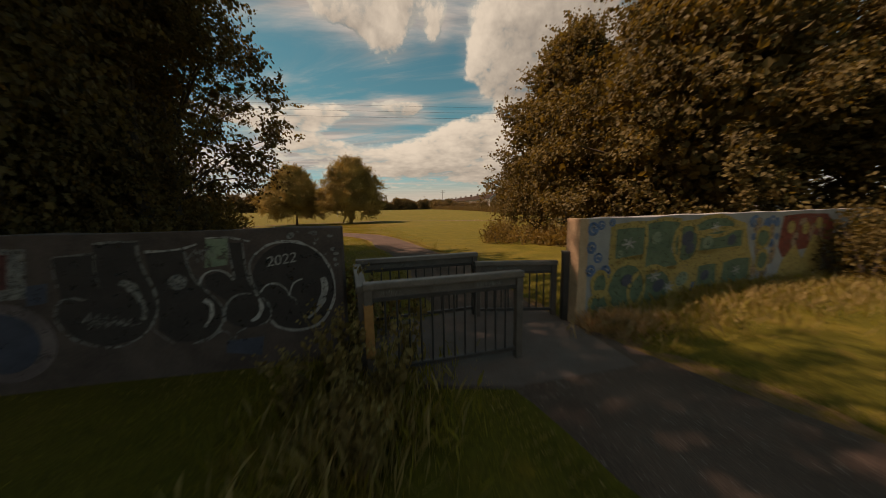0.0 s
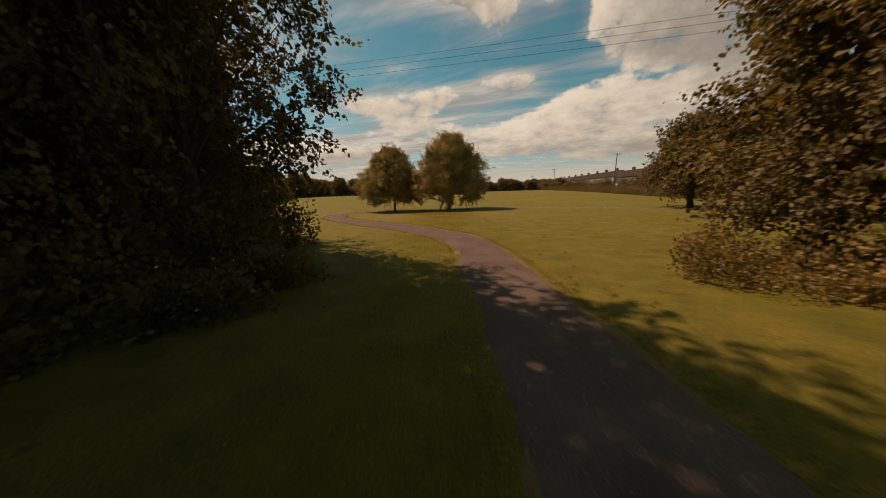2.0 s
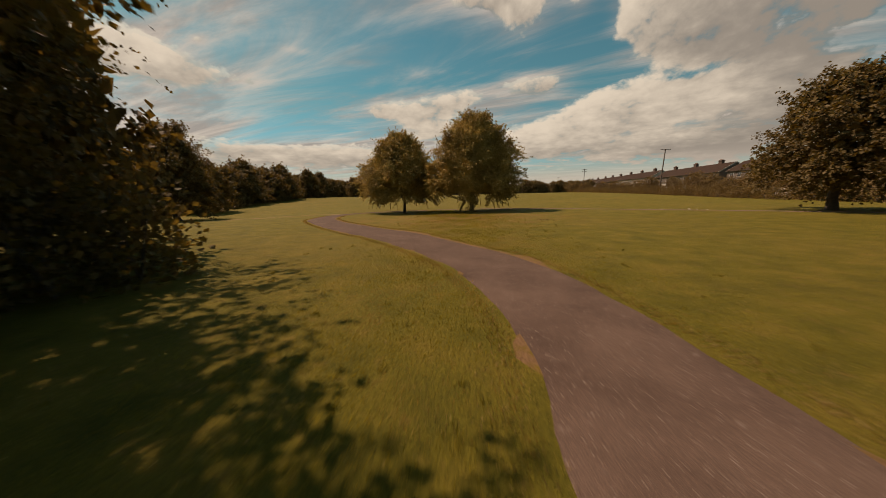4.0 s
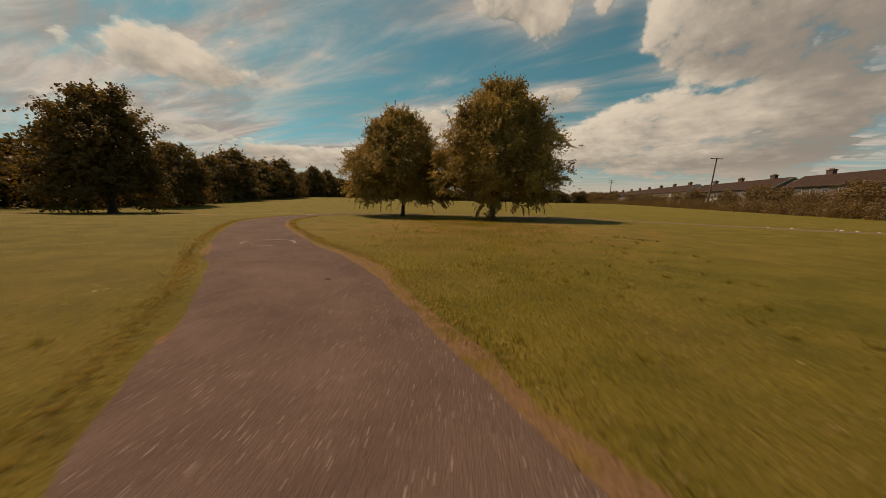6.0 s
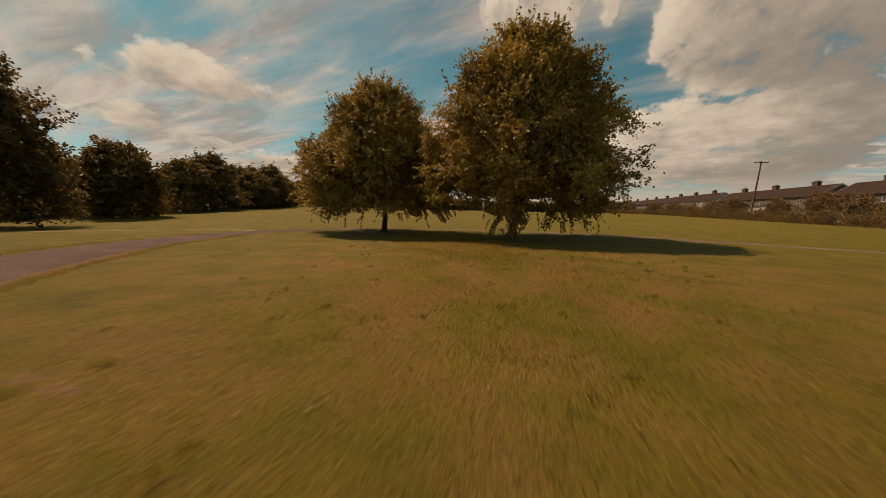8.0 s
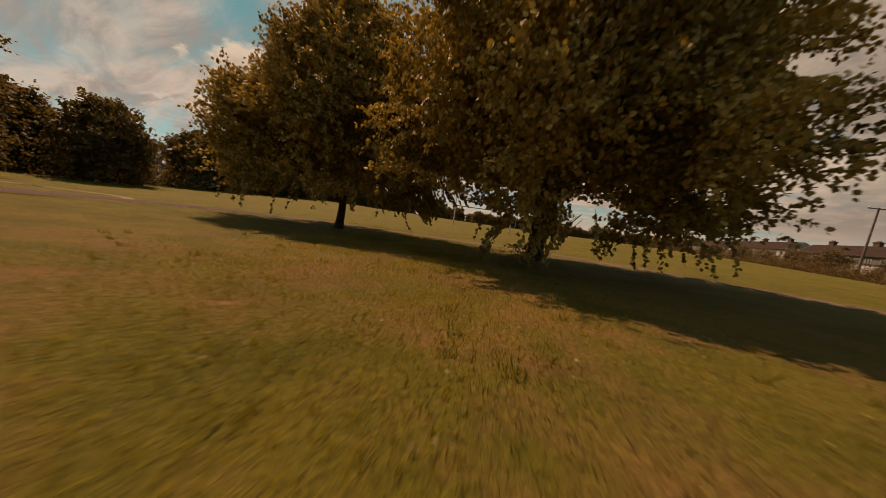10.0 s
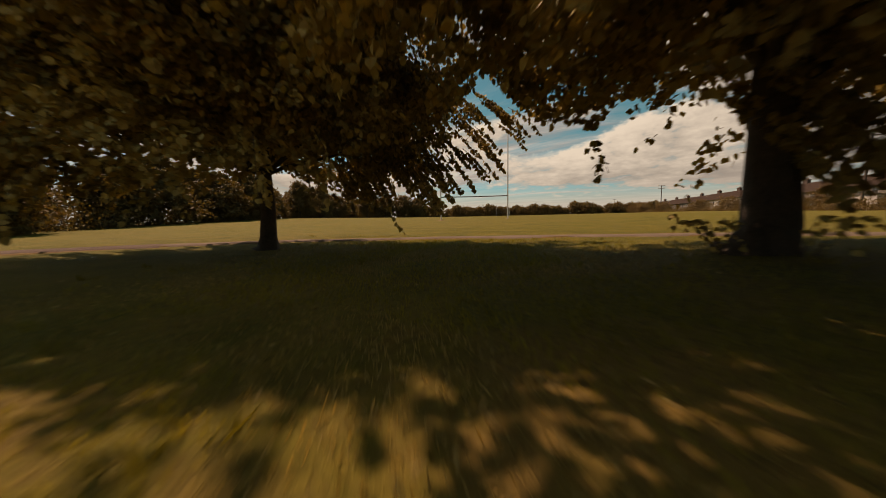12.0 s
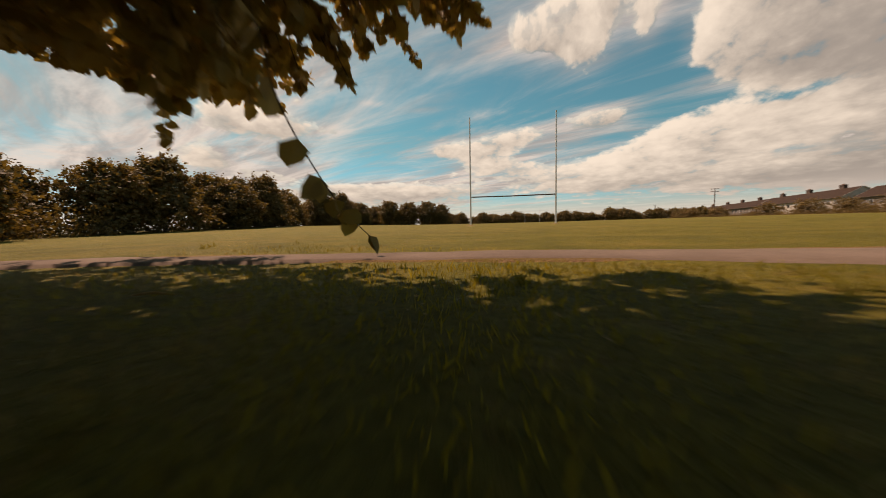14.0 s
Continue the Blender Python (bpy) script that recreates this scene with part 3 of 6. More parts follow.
def full_skirt(u):
    """A crown that is widest low down and narrows steadily to a blunt top."""
    u = np.asarray(u, float)
    return np.where(u < 0.18, 0.72 + 0.28 * np.sin(np.clip(u / 0.18, 0, 1) * np.pi / 2), np.clip(1 - (np.clip(u - 0.18, 0, 1) / 0.85) ** 1.7, 0.02, 1) ** 0.68)


def dome(u):
    u = np.asarray(u, float)
    return np.sqrt(np.clip(1 - (2 * u - 0.9) ** 2 / 1.25, 0.02, 1))


def vase(u):
    """A spreading crown, widest above its middle."""
    u = np.asarray(u, float)
    return np.where(u < 0.65, 0.42 + 0.58 * u / 0.65, np.cos(np.clip((u - 0.65) / 0.37, 0, 1) * np.pi / 2) ** 0.6)


def crown_arrays(rng, height, low, radius, boughs, twigs, leaves, size, shape="plain", outline=egg, droop=0.5, spread=1.0, inner=0.25, keep_clear=None, shift=(0, 0), squash=1.0, shell=(0.42, 0.80), perk=0.0, lumps=0.0, core=0, fill=2.0):
    """Leaves of a crown from boughs that end near its outline, each with twigs of leaves, and larger leaves that fill its inside."""
    span = height - low
    u = np.clip(rng.beta(1.15, 1.35, boughs), 0.0, 0.985)
    a = rng.uniform(0, 2 * np.pi, boughs)
    lobe = 1 + 0.09 * np.sin(3 * a + 5 * u) + 0.08 * np.sin(5 * a - 9 * u + 1.3)
    if lumps:
        knots = unit(rng.normal(0, 1, (22, 3)) * np.array((1, 1, 0.8)))
        swell = rng.uniform(-1, 1, 22)
        facing = unit(np.stack([np.cos(a), np.sin(a), 2.2 * u - 1.0], 1))
        lobe = 1 + lumps * (np.exp((facing @ knots.T - 1) * 9) @ swell)
    r = outline(u) * radius * lobe * rng.uniform(*shell, boughs)
    tip = np.stack([r * np.cos(a), r * np.sin(a), low + 0.15 * radius * 0.5 + (span - 0.28 * radius) * u], 1)
    out = unit(np.stack([np.cos(a), np.sin(a), -0.35 + 1.5 * u], 1))
    # twigs
    n = boughs * twigs
    b = np.repeat(np.arange(boughs), twigs)
    clump = 0.12 * radius * spread
    base = tip[b] + rng.normal(0, 1, (n, 3)) * clump * np.array((1, 1, 0.75))
    way = unit(out[b] + rng.normal(0, 0.5, (n, 3)) + np.array((0, 0, perk)))
    length = rng.uniform(0.5, 1.15, n) * np.where(rng.uniform(0, 1, n) < 0.12, 1.7, 1.0) * 0.16 * radius * (0.8 + 0.5 * spread)
    # leaves
    m = n * leaves
    w = np.repeat(np.arange(n), leaves)
    t = rng.uniform(0.05, 1, m)
    sag = droop * (1.25 - u[b][w])
    c = base[w] + way[w] * (length[w] * t)[:, None] + rng.normal(0, 0.35 * size, (m, 3))
    c[:, 2] -= sag * length[w] * t * t
    ax = unit(way[w] * 0.7 + rng.normal(0, 0.7, (m, 3)) + np.array((0, 0, -0.35 - 0.8 * min(droop, 0.5))))
    nm = unit(np.cross(ax, rng.normal(0, 1, (m, 3))) + np.array((0, 0, 0.6)) + 1.0 * out[b][w])
    sz = size * rng.uniform(0.65, 1.2, m)
    # inside
    k = int(m * inner * 0.15)
    ui = rng.beta(1.4, 1.6, k)
    ai = rng.uniform(0, 2 * np.pi, k)
    ri = outline(ui) * radius * (shell[1] - 0.18) * np.sqrt(rng.uniform(0, 1, k))
    ci = np.stack([ri * np.cos(ai), ri * np.sin(ai), low + 0.12 * span + 0.80 * span * ui], 1)
    axi = unit(rng.normal(0, 1, (k, 3)))
    nmi = unit(np.cross(axi, rng.normal(0, 1, (k, 3))))
    fill_c, fill_ax, fill_nm, fill_sz = ci, axi, nmi, size * fill * rng.uniform(0.7, 1.2, k)
    if core:
        # the packed heart of the crown, high above the ground, which lets no sun through
        uc, ac = rng.uniform(0.22, 0.88, core), rng.uniform(0, 2 * np.pi, core)
        rc = outline(uc) * radius * 0.60 * np.sqrt(rng.uniform(0, 1, core))
        cc = np.stack([rc * np.cos(ac), rc * np.sin(ac), low + span * uc], 1)
        axc = unit(rng.normal(0, 1, (core, 3)))
        nmc = unit(np.cross(axc, rng.normal(0, 1, (core, 3))))
        fill_c, fill_ax, fill_nm = np.concatenate([fill_c, cc]), np.concatenate([fill_ax, axc]), np.concatenate([fill_nm, nmc])
        fill_sz = np.concatenate([fill_sz, size * fill * rng.uniform(1.2, 1.8, core)])
    outer = len(c)
    c, ax, nm, sz = np.concatenate([c, fill_c]), np.concatenate([ax, fill_ax]), np.concatenate([nm, fill_nm]), np.concatenate([sz, fill_sz])
    ok = c[:, 2] > max(0.25, low * 0.35)
    flat_way = np.array((-0.45, 0.893, 0.0))
    c = c - flat_way * ((c @ flat_way) * (1 - squash))[:, None]
    tip = tip - flat_way * ((tip @ flat_way) * (1 - squash))[:, None]
    c = c + np.array((*shift, 0.0)) * np.clip((c[:, 2:3] - 0.8) / 2.0, 0.2, 1)
    tip = tip + np.array((*shift, 0.0))
    if keep_clear is not None:
        ok &= keep_clear(c)
    edge, heart = np.flatnonzero(ok[:outer]), outer + np.flatnonzero(ok[outer:])
    return join_arrays([leaf_cards(c[q], ax[q], nm[q], sz[q], form) for q, form in ((edge, shape), (heart, "plain")) if len(q)]), tip


def trunk_arrays(rng, height, thick, lean=0.3, sides=12):
    zs = np.array((0, 0.12, 0.35, 0.9, 2.0, 3.5, 5.5, 7.5)) / 8 * height
    rs = thick * np.array((1.75, 1.3, 1.06, 0.95, 0.82, 0.62, 0.38, 0.12))
    x, y = np.cumsum(rng.normal(0, lean * 0.12, 8)), np.cumsum(rng.normal(0, lean * 0.12, 8))
    pts = np.stack([x - x[1], y - y[1], zs - 0.08], 1)
    v, f = tube_arrays(pts, rs, sides)
    ang = np.arctan2(v[:, 1], v[:, 0])
    low = np.exp(-v[:, 2] / 0.35)
    v[:, :2] *= (1 + 0.16 * low * np.sin(5 * ang + 1.0))[:, None]
    return (v, f), pts


def tree(name, at, seed, height, low, radius, thick, boughs, twigs, leaves, size, shape, mat, label, group="", outline=egg, droop=0.5, inner=0.25, spread=1.0, keep_clear=None, limbs=26, shift=(0, 0), squash=1.0, shell=(0.42, 0.80), perk=0.0, lumps=0.0, core=0, fill=2.0):
    rng = np.random.default_rng(seed)
    root = thing(name, (at[0], at[1], ground_z(*at[:2])), label, "tree", group)
    (tv, tf), stem = trunk_arrays(rng, height * 0.85, thick)
    raw("trunk", tv, tf, BARK, root, smooth=True)
    world_clear = None
    if keep_clear is not None:
        foot = np.array((at[0], at[1], ground_z(*at[:2])))
        world_clear = lambda c: keep_clear(c + foot)
    (cv, cf), tips = crown_arrays(rng, height, low, radius, boughs, twigs, leaves, size, shape, outline, droop, spread, inner, world_clear, shift, squash, shell, perk, lumps, core, fill)
    for tip in [q for q in tips[rng.permutation(len(tips))] if q[2] > 0.27 * height][:limbs]:
        z0 = max(min(1.5, 0.3 * height), tip[2] * rng.uniform(0.35, 0.62))
        s = np.array((np.interp(z0, stem[:, 2], stem[:, 0]), np.interp(z0, stem[:, 2], stem[:, 1]), z0))
        mid = s * 0.45 + tip * 0.55 + np.array((0, 0, 0.10 * radius)) * (1 if tip[2] > 2.5 else -0.1)
        r = thick * rng.uniform(0.22, 0.34)
        line = [s, s * 0.7 + mid * 0.3 + (0, 0, 0.05), mid, mid * 0.4 + tip * 0.6, tip]
        lv, lf = tube_arrays(line, [r, r * 0.8, r * 0.55, r * 0.33, r * 0.1], 6)
        if world_clear is None or world_clear(lv).all():
            raw("limb", lv, lf, BARK, root, smooth=True)
    raw("crown", cv, cf, mat, root)
    return root


# the way between the two limes is open up to a little over head height
GAP_A, GAP_B = np.array((-9.5, 33.5)), np.array((-20.2, 49.6))


def open_way(c):
    d = GAP_B - GAP_A
    t = np.clip(((c[:, :2] - GAP_A) @ d) / (d @ d), 0, 1)
    away = np.linalg.norm(c[:, :2] - (GAP_A + t[:, None] * d), axis=1)
    low_way = (away < 1.5) & (c[:, 2] < 0.95 + 1.15 * t - 0.3 * away)
    dx, dy = c[:, 0] + 15.2, c[:, 1] - 40.8
    side = np.degrees(np.arctan2(-dx, dy))
    lifted = (side > -28) & (side < 8) & (c[:, 2] < 0.3 + 0.38 * np.hypot(dx, dy)) & (np.hypot(c[:, 0] + 13.1, c[:, 1] - 44.1) > 1.7)
    ex, ey = c[:, 0] + 17.5, c[:, 1] - 44.6
    back = np.degrees(np.arctan2(-ex, ey))
    raised = (back > 10) & (back < 112) & (c[:, 2] < 0.1 + 0.36 * np.hypot(ex, ey))
    fx, fy = c[:, 0] + 14.4, c[:, 1] - 40.0
    way_on = np.degrees(np.arctan2(fx, fy))
    between = (way_on > -28) & (way_on < -3) & (c[:, 2] < 0.34 + np.hypot(fx, fy) * np.tan(np.radians(25 - 0.85 * np.abs(way_on + 21))))
    return ~(low_way | lifted | raised | between)


LIME = dict(size=0.098, core=6500, fill=1.25, shape="fine", mat=LEAF_LIME, group="pair of limes by the path", keep_clear=open_way, inner=4.6, limbs=34, droop=0.3, spread=0.4, shell=(0.55, 0.96), perk=0.4, outline=full_skirt, lumps=0.14)
lime_big = tree("lime_tree", (-13.1, 44.1), 11, 9.7, 0.75, 4.6, 0.20, 430, 15, 20, label="larger lime tree in full golden-green leaf, shoots at its foot", shift=(0.6, -0.55), squash=0.85, **LIME)
lime_small = tree("lime_tree", (-20.6, 43.6), 12, 8.8, 0.95, 4.35, 0.15, 400, 15, 20, label="smaller lime tree with bare lower trunk and hanging twigs", shift=(-0.1, -0.42), squash=0.70, **LIME)

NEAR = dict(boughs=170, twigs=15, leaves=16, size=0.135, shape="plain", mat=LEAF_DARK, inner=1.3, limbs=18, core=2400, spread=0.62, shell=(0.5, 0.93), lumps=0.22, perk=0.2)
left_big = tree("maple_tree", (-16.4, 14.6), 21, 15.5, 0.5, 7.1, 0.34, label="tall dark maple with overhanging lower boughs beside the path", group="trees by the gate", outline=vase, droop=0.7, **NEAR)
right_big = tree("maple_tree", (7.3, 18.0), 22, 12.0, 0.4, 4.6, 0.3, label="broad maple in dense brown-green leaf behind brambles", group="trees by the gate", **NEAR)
for m, wide, high in ((pose(-13.4, 12.6, 0, 0, 0, 140), 0.78, 0.92), (pose(-11.8, 8.8, 0, 0, 0, 80), 0.86, 1.16), (pose(-10.9, 5.2, 0, 0, 0, 200), 0.88, 1.25), (pose(-9.8, 1.2, 0.0, 0, 0, 310), 1.05, 1.18)):
    copy_thing(left_big, m).scale = (wide, wide, high)
left_big.scale = (0.97, 0.97, 0.94)
for m, wide in ((pose(12.4, 14.2, 0, 0, 0, 130), 1.15), (pose(14.0, 22.5, 0, 0, 0, 250), 1.15), (pose(9.2, 12.4, 0, 0, 0, 300), 1.0), (pose(15.6, 9.6, 0, 0, 0, 60), 1.0)):
    copy_thing(right_big, m).scale = (wide, wide, 1.0)

# added for the shade it casts; its high crown stays above the view
tree("maple_tree", (-10.9, 12.0), 23, 16.6, 8.6, 4.3, 0.26, 105, 10, 18, 0.18, "plain", LEAF_DARK, "tall maple, crown out of view, added to shade the path", "trees by the gate", outline=dome, inner=0.8, limbs=12)

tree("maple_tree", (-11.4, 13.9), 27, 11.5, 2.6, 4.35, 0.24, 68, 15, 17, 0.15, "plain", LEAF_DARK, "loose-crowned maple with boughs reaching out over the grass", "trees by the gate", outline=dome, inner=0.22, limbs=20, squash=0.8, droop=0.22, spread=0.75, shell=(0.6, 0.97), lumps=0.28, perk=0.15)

MID = dict(boughs=200, twigs=9, leaves=13, size=0.19, shape="plain", inner=1.2, limbs=7, shell=(0.52, 0.9), spread=0.65, perk=0.35)
park_tree = tree("park_tree", (12.0, 43.2), 31, 9.4, 1.0, 4.3, 0.26, mat=LEAF_FAR, label="round-crowned park tree standing alone on the grass", group="park trees", **MID)
tree("park_tree", (-41.5, 32.8), 32, 10.3, 0.25, 4.4, 0.27, outline=full_skirt, mat=LEAF_FAR, label="dense dark park tree at the edge of the field", group="park trees", **MID)
for m in (pose(13.5, 33.4, 0.1, 0, 0, 100), pose(21.5, 41.0, 0.1, 0, 0, 220)):
    copy_thing(park_tree, m)
WOODY = dict(boughs=110, twigs=7, leaves=8, size=0.33, shape="plain", inner=1.2, limbs=3, shell=(0.5, 0.9), spread=0.7, perk=0.3)
wood_a = tree("woodland_tree", (-56.0, 34.0), 33, 9.0, 0.4, 4.0, 0.22, mat=LEAF_FAR, label="leafy tree in the wood along the field", group="wood along the field", outline=full_skirt, lumps=0.2, **WOODY)
wood_b = tree("woodland_tree", (-53.0, 42.0), 34, 8.0, 0.3, 3.6, 0.22, mat=LEAF_FAR, label="leafy tree in the wood along the field", group="wood along the field", outline=dome, **WOODY)
rng = np.random.default_rng(5)
WOOD_LINE = [(-50, 20), (-55, 28), (-58, 36), (-60, 43), (-63, 50), (-66, 57), (-69, 63), (-72, 70), (-76, 77), (-79, 84), (-83, 92), (-86, 99), (-90, 106), (-94, 114), (-99, 122), (-104, 131), (-108, 141), (-112, 152)]
for i, (x, y) in enumerate(WOOD_LINE):
    for k in range(2):
        px, py = x - 3.6 * k + rng.normal(0, 1.0), y + 3.0 * k + rng.normal(0, 1.2)
        c = copy_thing(wood_a if (i + k) % 2 else wood_b, pose(px, py, ground_z(px, py) - 0.1, 0, 0, rng.uniform(0, 360)))
        s = rng.uniform(0.74, 1.0)
        c.scale = (s * 1.2, s * 1.2, s * rng.uniform(0.95, 1.2))
for x, y, wide, high in ((-80.5, 109.5, 0.95, 0.98), (-76.0, 113.0, 1.0, 0.92), (-71.5, 116.5, 1.0, 0.95), (-68.6, 119.5, 0.75, 0.85), (-93.0, 93.5, 0.85, 1.08), (-89.5, 97.0, 0.8, 0.9)):
    copy_thing(wood_b, pose(x, y, ground_z(x, y) - 0.1, 0, 0, 41 * x)).scale = (wide, wide, high)

for x, y, wide, high in ((-20.5, 14.0, 1.2, 1.6), (-19.5, 18.2, 1.0, 1.35), (-23.5, 16.5, 1.2, 1.5), (-18.5, 10.0, 1.2, 1.6), (-17.5, 5.0, 1.2, 1.6)):
    copy_thing(wood_a, pose(x, y, ground_z(x, y) - 0.1, 0, 0, 53 * x)).scale = (wide, wide, high)

WOOD_EDGE = [(x - 1.0 + rng.normal(0, 0.6), y + rng.normal(0, 0.8), -0.3, rng.uniform(1.5, 2.3), rng.uniform(1.6, 3.0)) for x, y, _ in spline([(x, y, 0) for x, y in WOOD_LINE], 2.4)]
WOOD_EDGE += [(-54.5 - 0.5 * k + rng.normal(0, 0.6), 38.0 + 1.6 * k, -0.3, rng.uniform(1.6, 2.2), rng.uniform(2.2, 3.2)) for k in range(8)]

FAR = dict(boughs=60, twigs=6, leaves=7, size=0.56, shape="plain", inner=1.6, limbs=0)
far_tree = tree("distant_tree", (-125, 215), 41, 8.5, 0.2, 4.8, 0.3, mat=LEAF_FAR, label="small round tree in the row across the far field", group="row of distant trees", outline=dome, **FAR)
for i in range(44):
    t = i / 43
    px, py = -132 + 138 * t + rng.normal(0, 1.5), 190 + 66 * t + rng.normal(0, 2.5)
    c = copy_thing(far_tree, pose(px, py, ground_z(px, py), 0, 0, rng.uniform(0, 360)))
    s = rng.uniform(0.75, 1.15)
    c.scale = (s, s, s * rng.uniform(0.9, 1.1))

# ---- shrubs and hedge ----


def clump_arrays(rng, clumps, leaves, size, shape="plain", up=0.3):
    """Leaves of low growth; clumps are x, y, z, radius, height."""
    cs = np.asarray(clumps, float)
    b = np.repeat(np.arange(len(cs)), leaves)
    n = len(b)
    d = unit(rng.normal(0, 1, (n, 3)))
    d[:, 2] = np.abs(d[:, 2])
    rr = rng.uniform(0.55, 1.05, n)[:, None] * (1 + 0.25 * np.sin(7 * d[:, :1] + 5 * d[:, 1:2] + b[:, None]))
    c = cs[b, :3] + d * rr * np.stack([cs[b, 3], cs[b, 3], cs[b, 4]], 1)
    ax = unit(d + rng.normal(0, 0.6, (n, 3)) + np.array((0, 0, up)))
    nm = unit(np.cross(ax, rng.normal(0, 1, (n, 3))) + np.array((0, 0, 0.4)))
    return leaf_cards(c, ax, nm, size * rng.uniform(0.6, 1.3, n), shape)


def shrub(name, clumps, leaves, size, mat, label, seed, category="shrub", group=""):
    rng = np.random.default_rng(seed)
    x, y = clumps[0][0], clumps[0][1]
    root = thing(name, (x, y, ground_z(x, y)), label, category, group)
    local = [(cx - x, cy - y, ground_z(cx, cy) - ground_z(x, y) + cz, r, h) for cx, cy, cz, r, h in clumps]
    v, f = clump_arrays(rng, local, leaves, size)
    raw("foliage", v, f, mat, root)
    stems = []
    for cx, cy, cz, r, h in local:
        for k in range(5):
            a = rng.uniform(0, 6.28)
            e = np.array((cx + 0.6 * r * math.cos(a), cy + 0.6 * r * math.sin(a), cz + h * rng.uniform(0.5, 0.9)))
            stems.append(tube_arrays([(cx, cy, cz - 0.05), (np.array((cx, cy, cz)) + e) / 2 + (0, 0, 0.1 * h), e], [0.02, 0.014, 0.006], 5))
    sv, sf = join_arrays(stems)
    tagged(raw("brushwood", sv, sf, BARK, root), kind="stuff")
    return root


rng = np.random.default_rng(61)
thicket = [(2.9 + 4.6 * t + rng.normal(0, 0.5) + 1.2 * s, 16.3 - 4.4 * t + rng.normal(0, 0.4) + 1.6 * s, 0.0, rng.uniform(0.6, 1.0), rng.uniform(0.55, 1.05)) for t in np.linspace(0, 1, 9) for s in (0, 1)]
shrub("bramble_thicket", thicket, 1300, 0.09, LEAF_BUSH, "low tangled bramble thicket at the edge of the grass", 62, "bushes")
# darker leaf colour than the other thicket stands in for its shade
left_under = [(-8.0 + rng.normal(0, 0.7), 12.4 + rng.normal(0, 1.3), 0.0, rng.uniform(0.5, 0.8), rng.uniform(0.5, 1.0)) for _ in range(10)]
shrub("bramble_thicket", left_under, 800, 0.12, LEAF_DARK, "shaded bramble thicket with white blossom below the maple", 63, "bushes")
belt = [(-9.0 - 0.28 * abs(y - 9) - 1.6 * k + rng.normal(0, 0.3), y + rng.normal(0, 0.3), 0.0, rng.uniform(0.9, 1.3), rng.uniform(1.3, 2.0) + 0.5 * k + 0.8 * (y > 12.4)) for y in np.arange(5.0, 19.0, 1.3) for k in (0, 1)]
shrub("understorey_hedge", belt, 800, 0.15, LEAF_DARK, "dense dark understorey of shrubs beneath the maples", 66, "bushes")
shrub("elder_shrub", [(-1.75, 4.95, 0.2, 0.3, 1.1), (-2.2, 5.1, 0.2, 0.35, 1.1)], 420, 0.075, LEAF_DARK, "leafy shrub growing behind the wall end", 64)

shrub("wood_edge_thicket", WOOD_EDGE, 330, 0.24, LEAF_FAR, "dark thicket filling the foot of the wood", 68, "bushes")

HEDGE_LINE = [(-5.0, 205.0), (1.0, 172.0), (7.8, 138.0), (13.2, 108.0), (16.4, 88.0), (19.0, 70.0), (22.5, 50.0), (25.5, 32.0)]
hp = spline([(x, y, 0) for x, y in HEDGE_LINE], 1.5)
hedge = [(x + rng.normal(0, 0.35) + 1.6 * s, y + rng.normal(0, 0.5), 0, rng.uniform(0.8, 1.3), rng.uniform(1.35, 1.8) + s * rng.uniform(0.2, 0.9)) for x, y, _ in hp for s in (0, 1)]
shrub("boundary_hedge", hedge, 420, 0.17, LEAF_HEDGE, "long overgrown brown-leaved hedge along the edge of the field", 65, "hedge")
garden_tree = tree("garden_tree", (19.5, 93.0), 71, 5.0, 0.8, 2.5, 0.12, 48, 8, 12, 0.15, "plain", LEAF_HEDGE, "small leafy tree standing out above the hedge", "small trees along the hedge", outline=dome, inner=1.0, limbs=5)
for x, y, wide, high in ((21.8, 84.0, 1.0, 0.72), (22.6, 76.5, 1.2, 0.85), (23.8, 69.5, 1.2, 1.0), (24.6, 64.5, 1.2, 0.95), (26.0, 58.0, 1.2, 1.0), (17.8, 100.5, 0.9, 0.85), (12.0, 128.0, 1.0, 0.8), (7.5, 150.0, 1.3, 0.9), (2.2, 176.0, 1.4, 1.0), (-2.5, 196.0, 1.5, 1.2), (-4.5, 210.0, 1.6, 1.2), (28.5, 52.0, 1.2, 1.0), (20.6, 89.0, 1.1, 0.9), (15.4, 111.0, 1.1, 0.95), (13.8, 119.0, 1.0, 0.85), (10.2, 137.0, 1.2, 0.9), (25.2, 73.0, 1.1, 1.1), (24.0, 80.0, 1.0, 1.0), (27.4, 62.0, 1.1, 1.15), (29.5, 66.0, 1.3, 1.1), (30.5, 73.0, 1.2, 1.2), (29.5, 80.0, 1.2, 1.1), (32.0, 59.0, 1.3, 1.2)):
    copy_thing(garden_tree, pose(x, y, ground_z(x, y), 0, 0, 37 * y)).scale = (wide, wide, high)
wall_shrub = [(8.85 + 0.93 * u + 0.36 * w, 7.78 + 0.36 * u - 0.93 * w, 0.0, rng.uniform(0.5, 0.75), rng.uniform(1.2, 2.1)) for u in np.arange(0.0, 4.2, 0.55) for w in (0.15, 0.6)]
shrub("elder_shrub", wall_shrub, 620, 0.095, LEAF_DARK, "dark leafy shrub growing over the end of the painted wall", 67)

# ---- walls by the gate ----


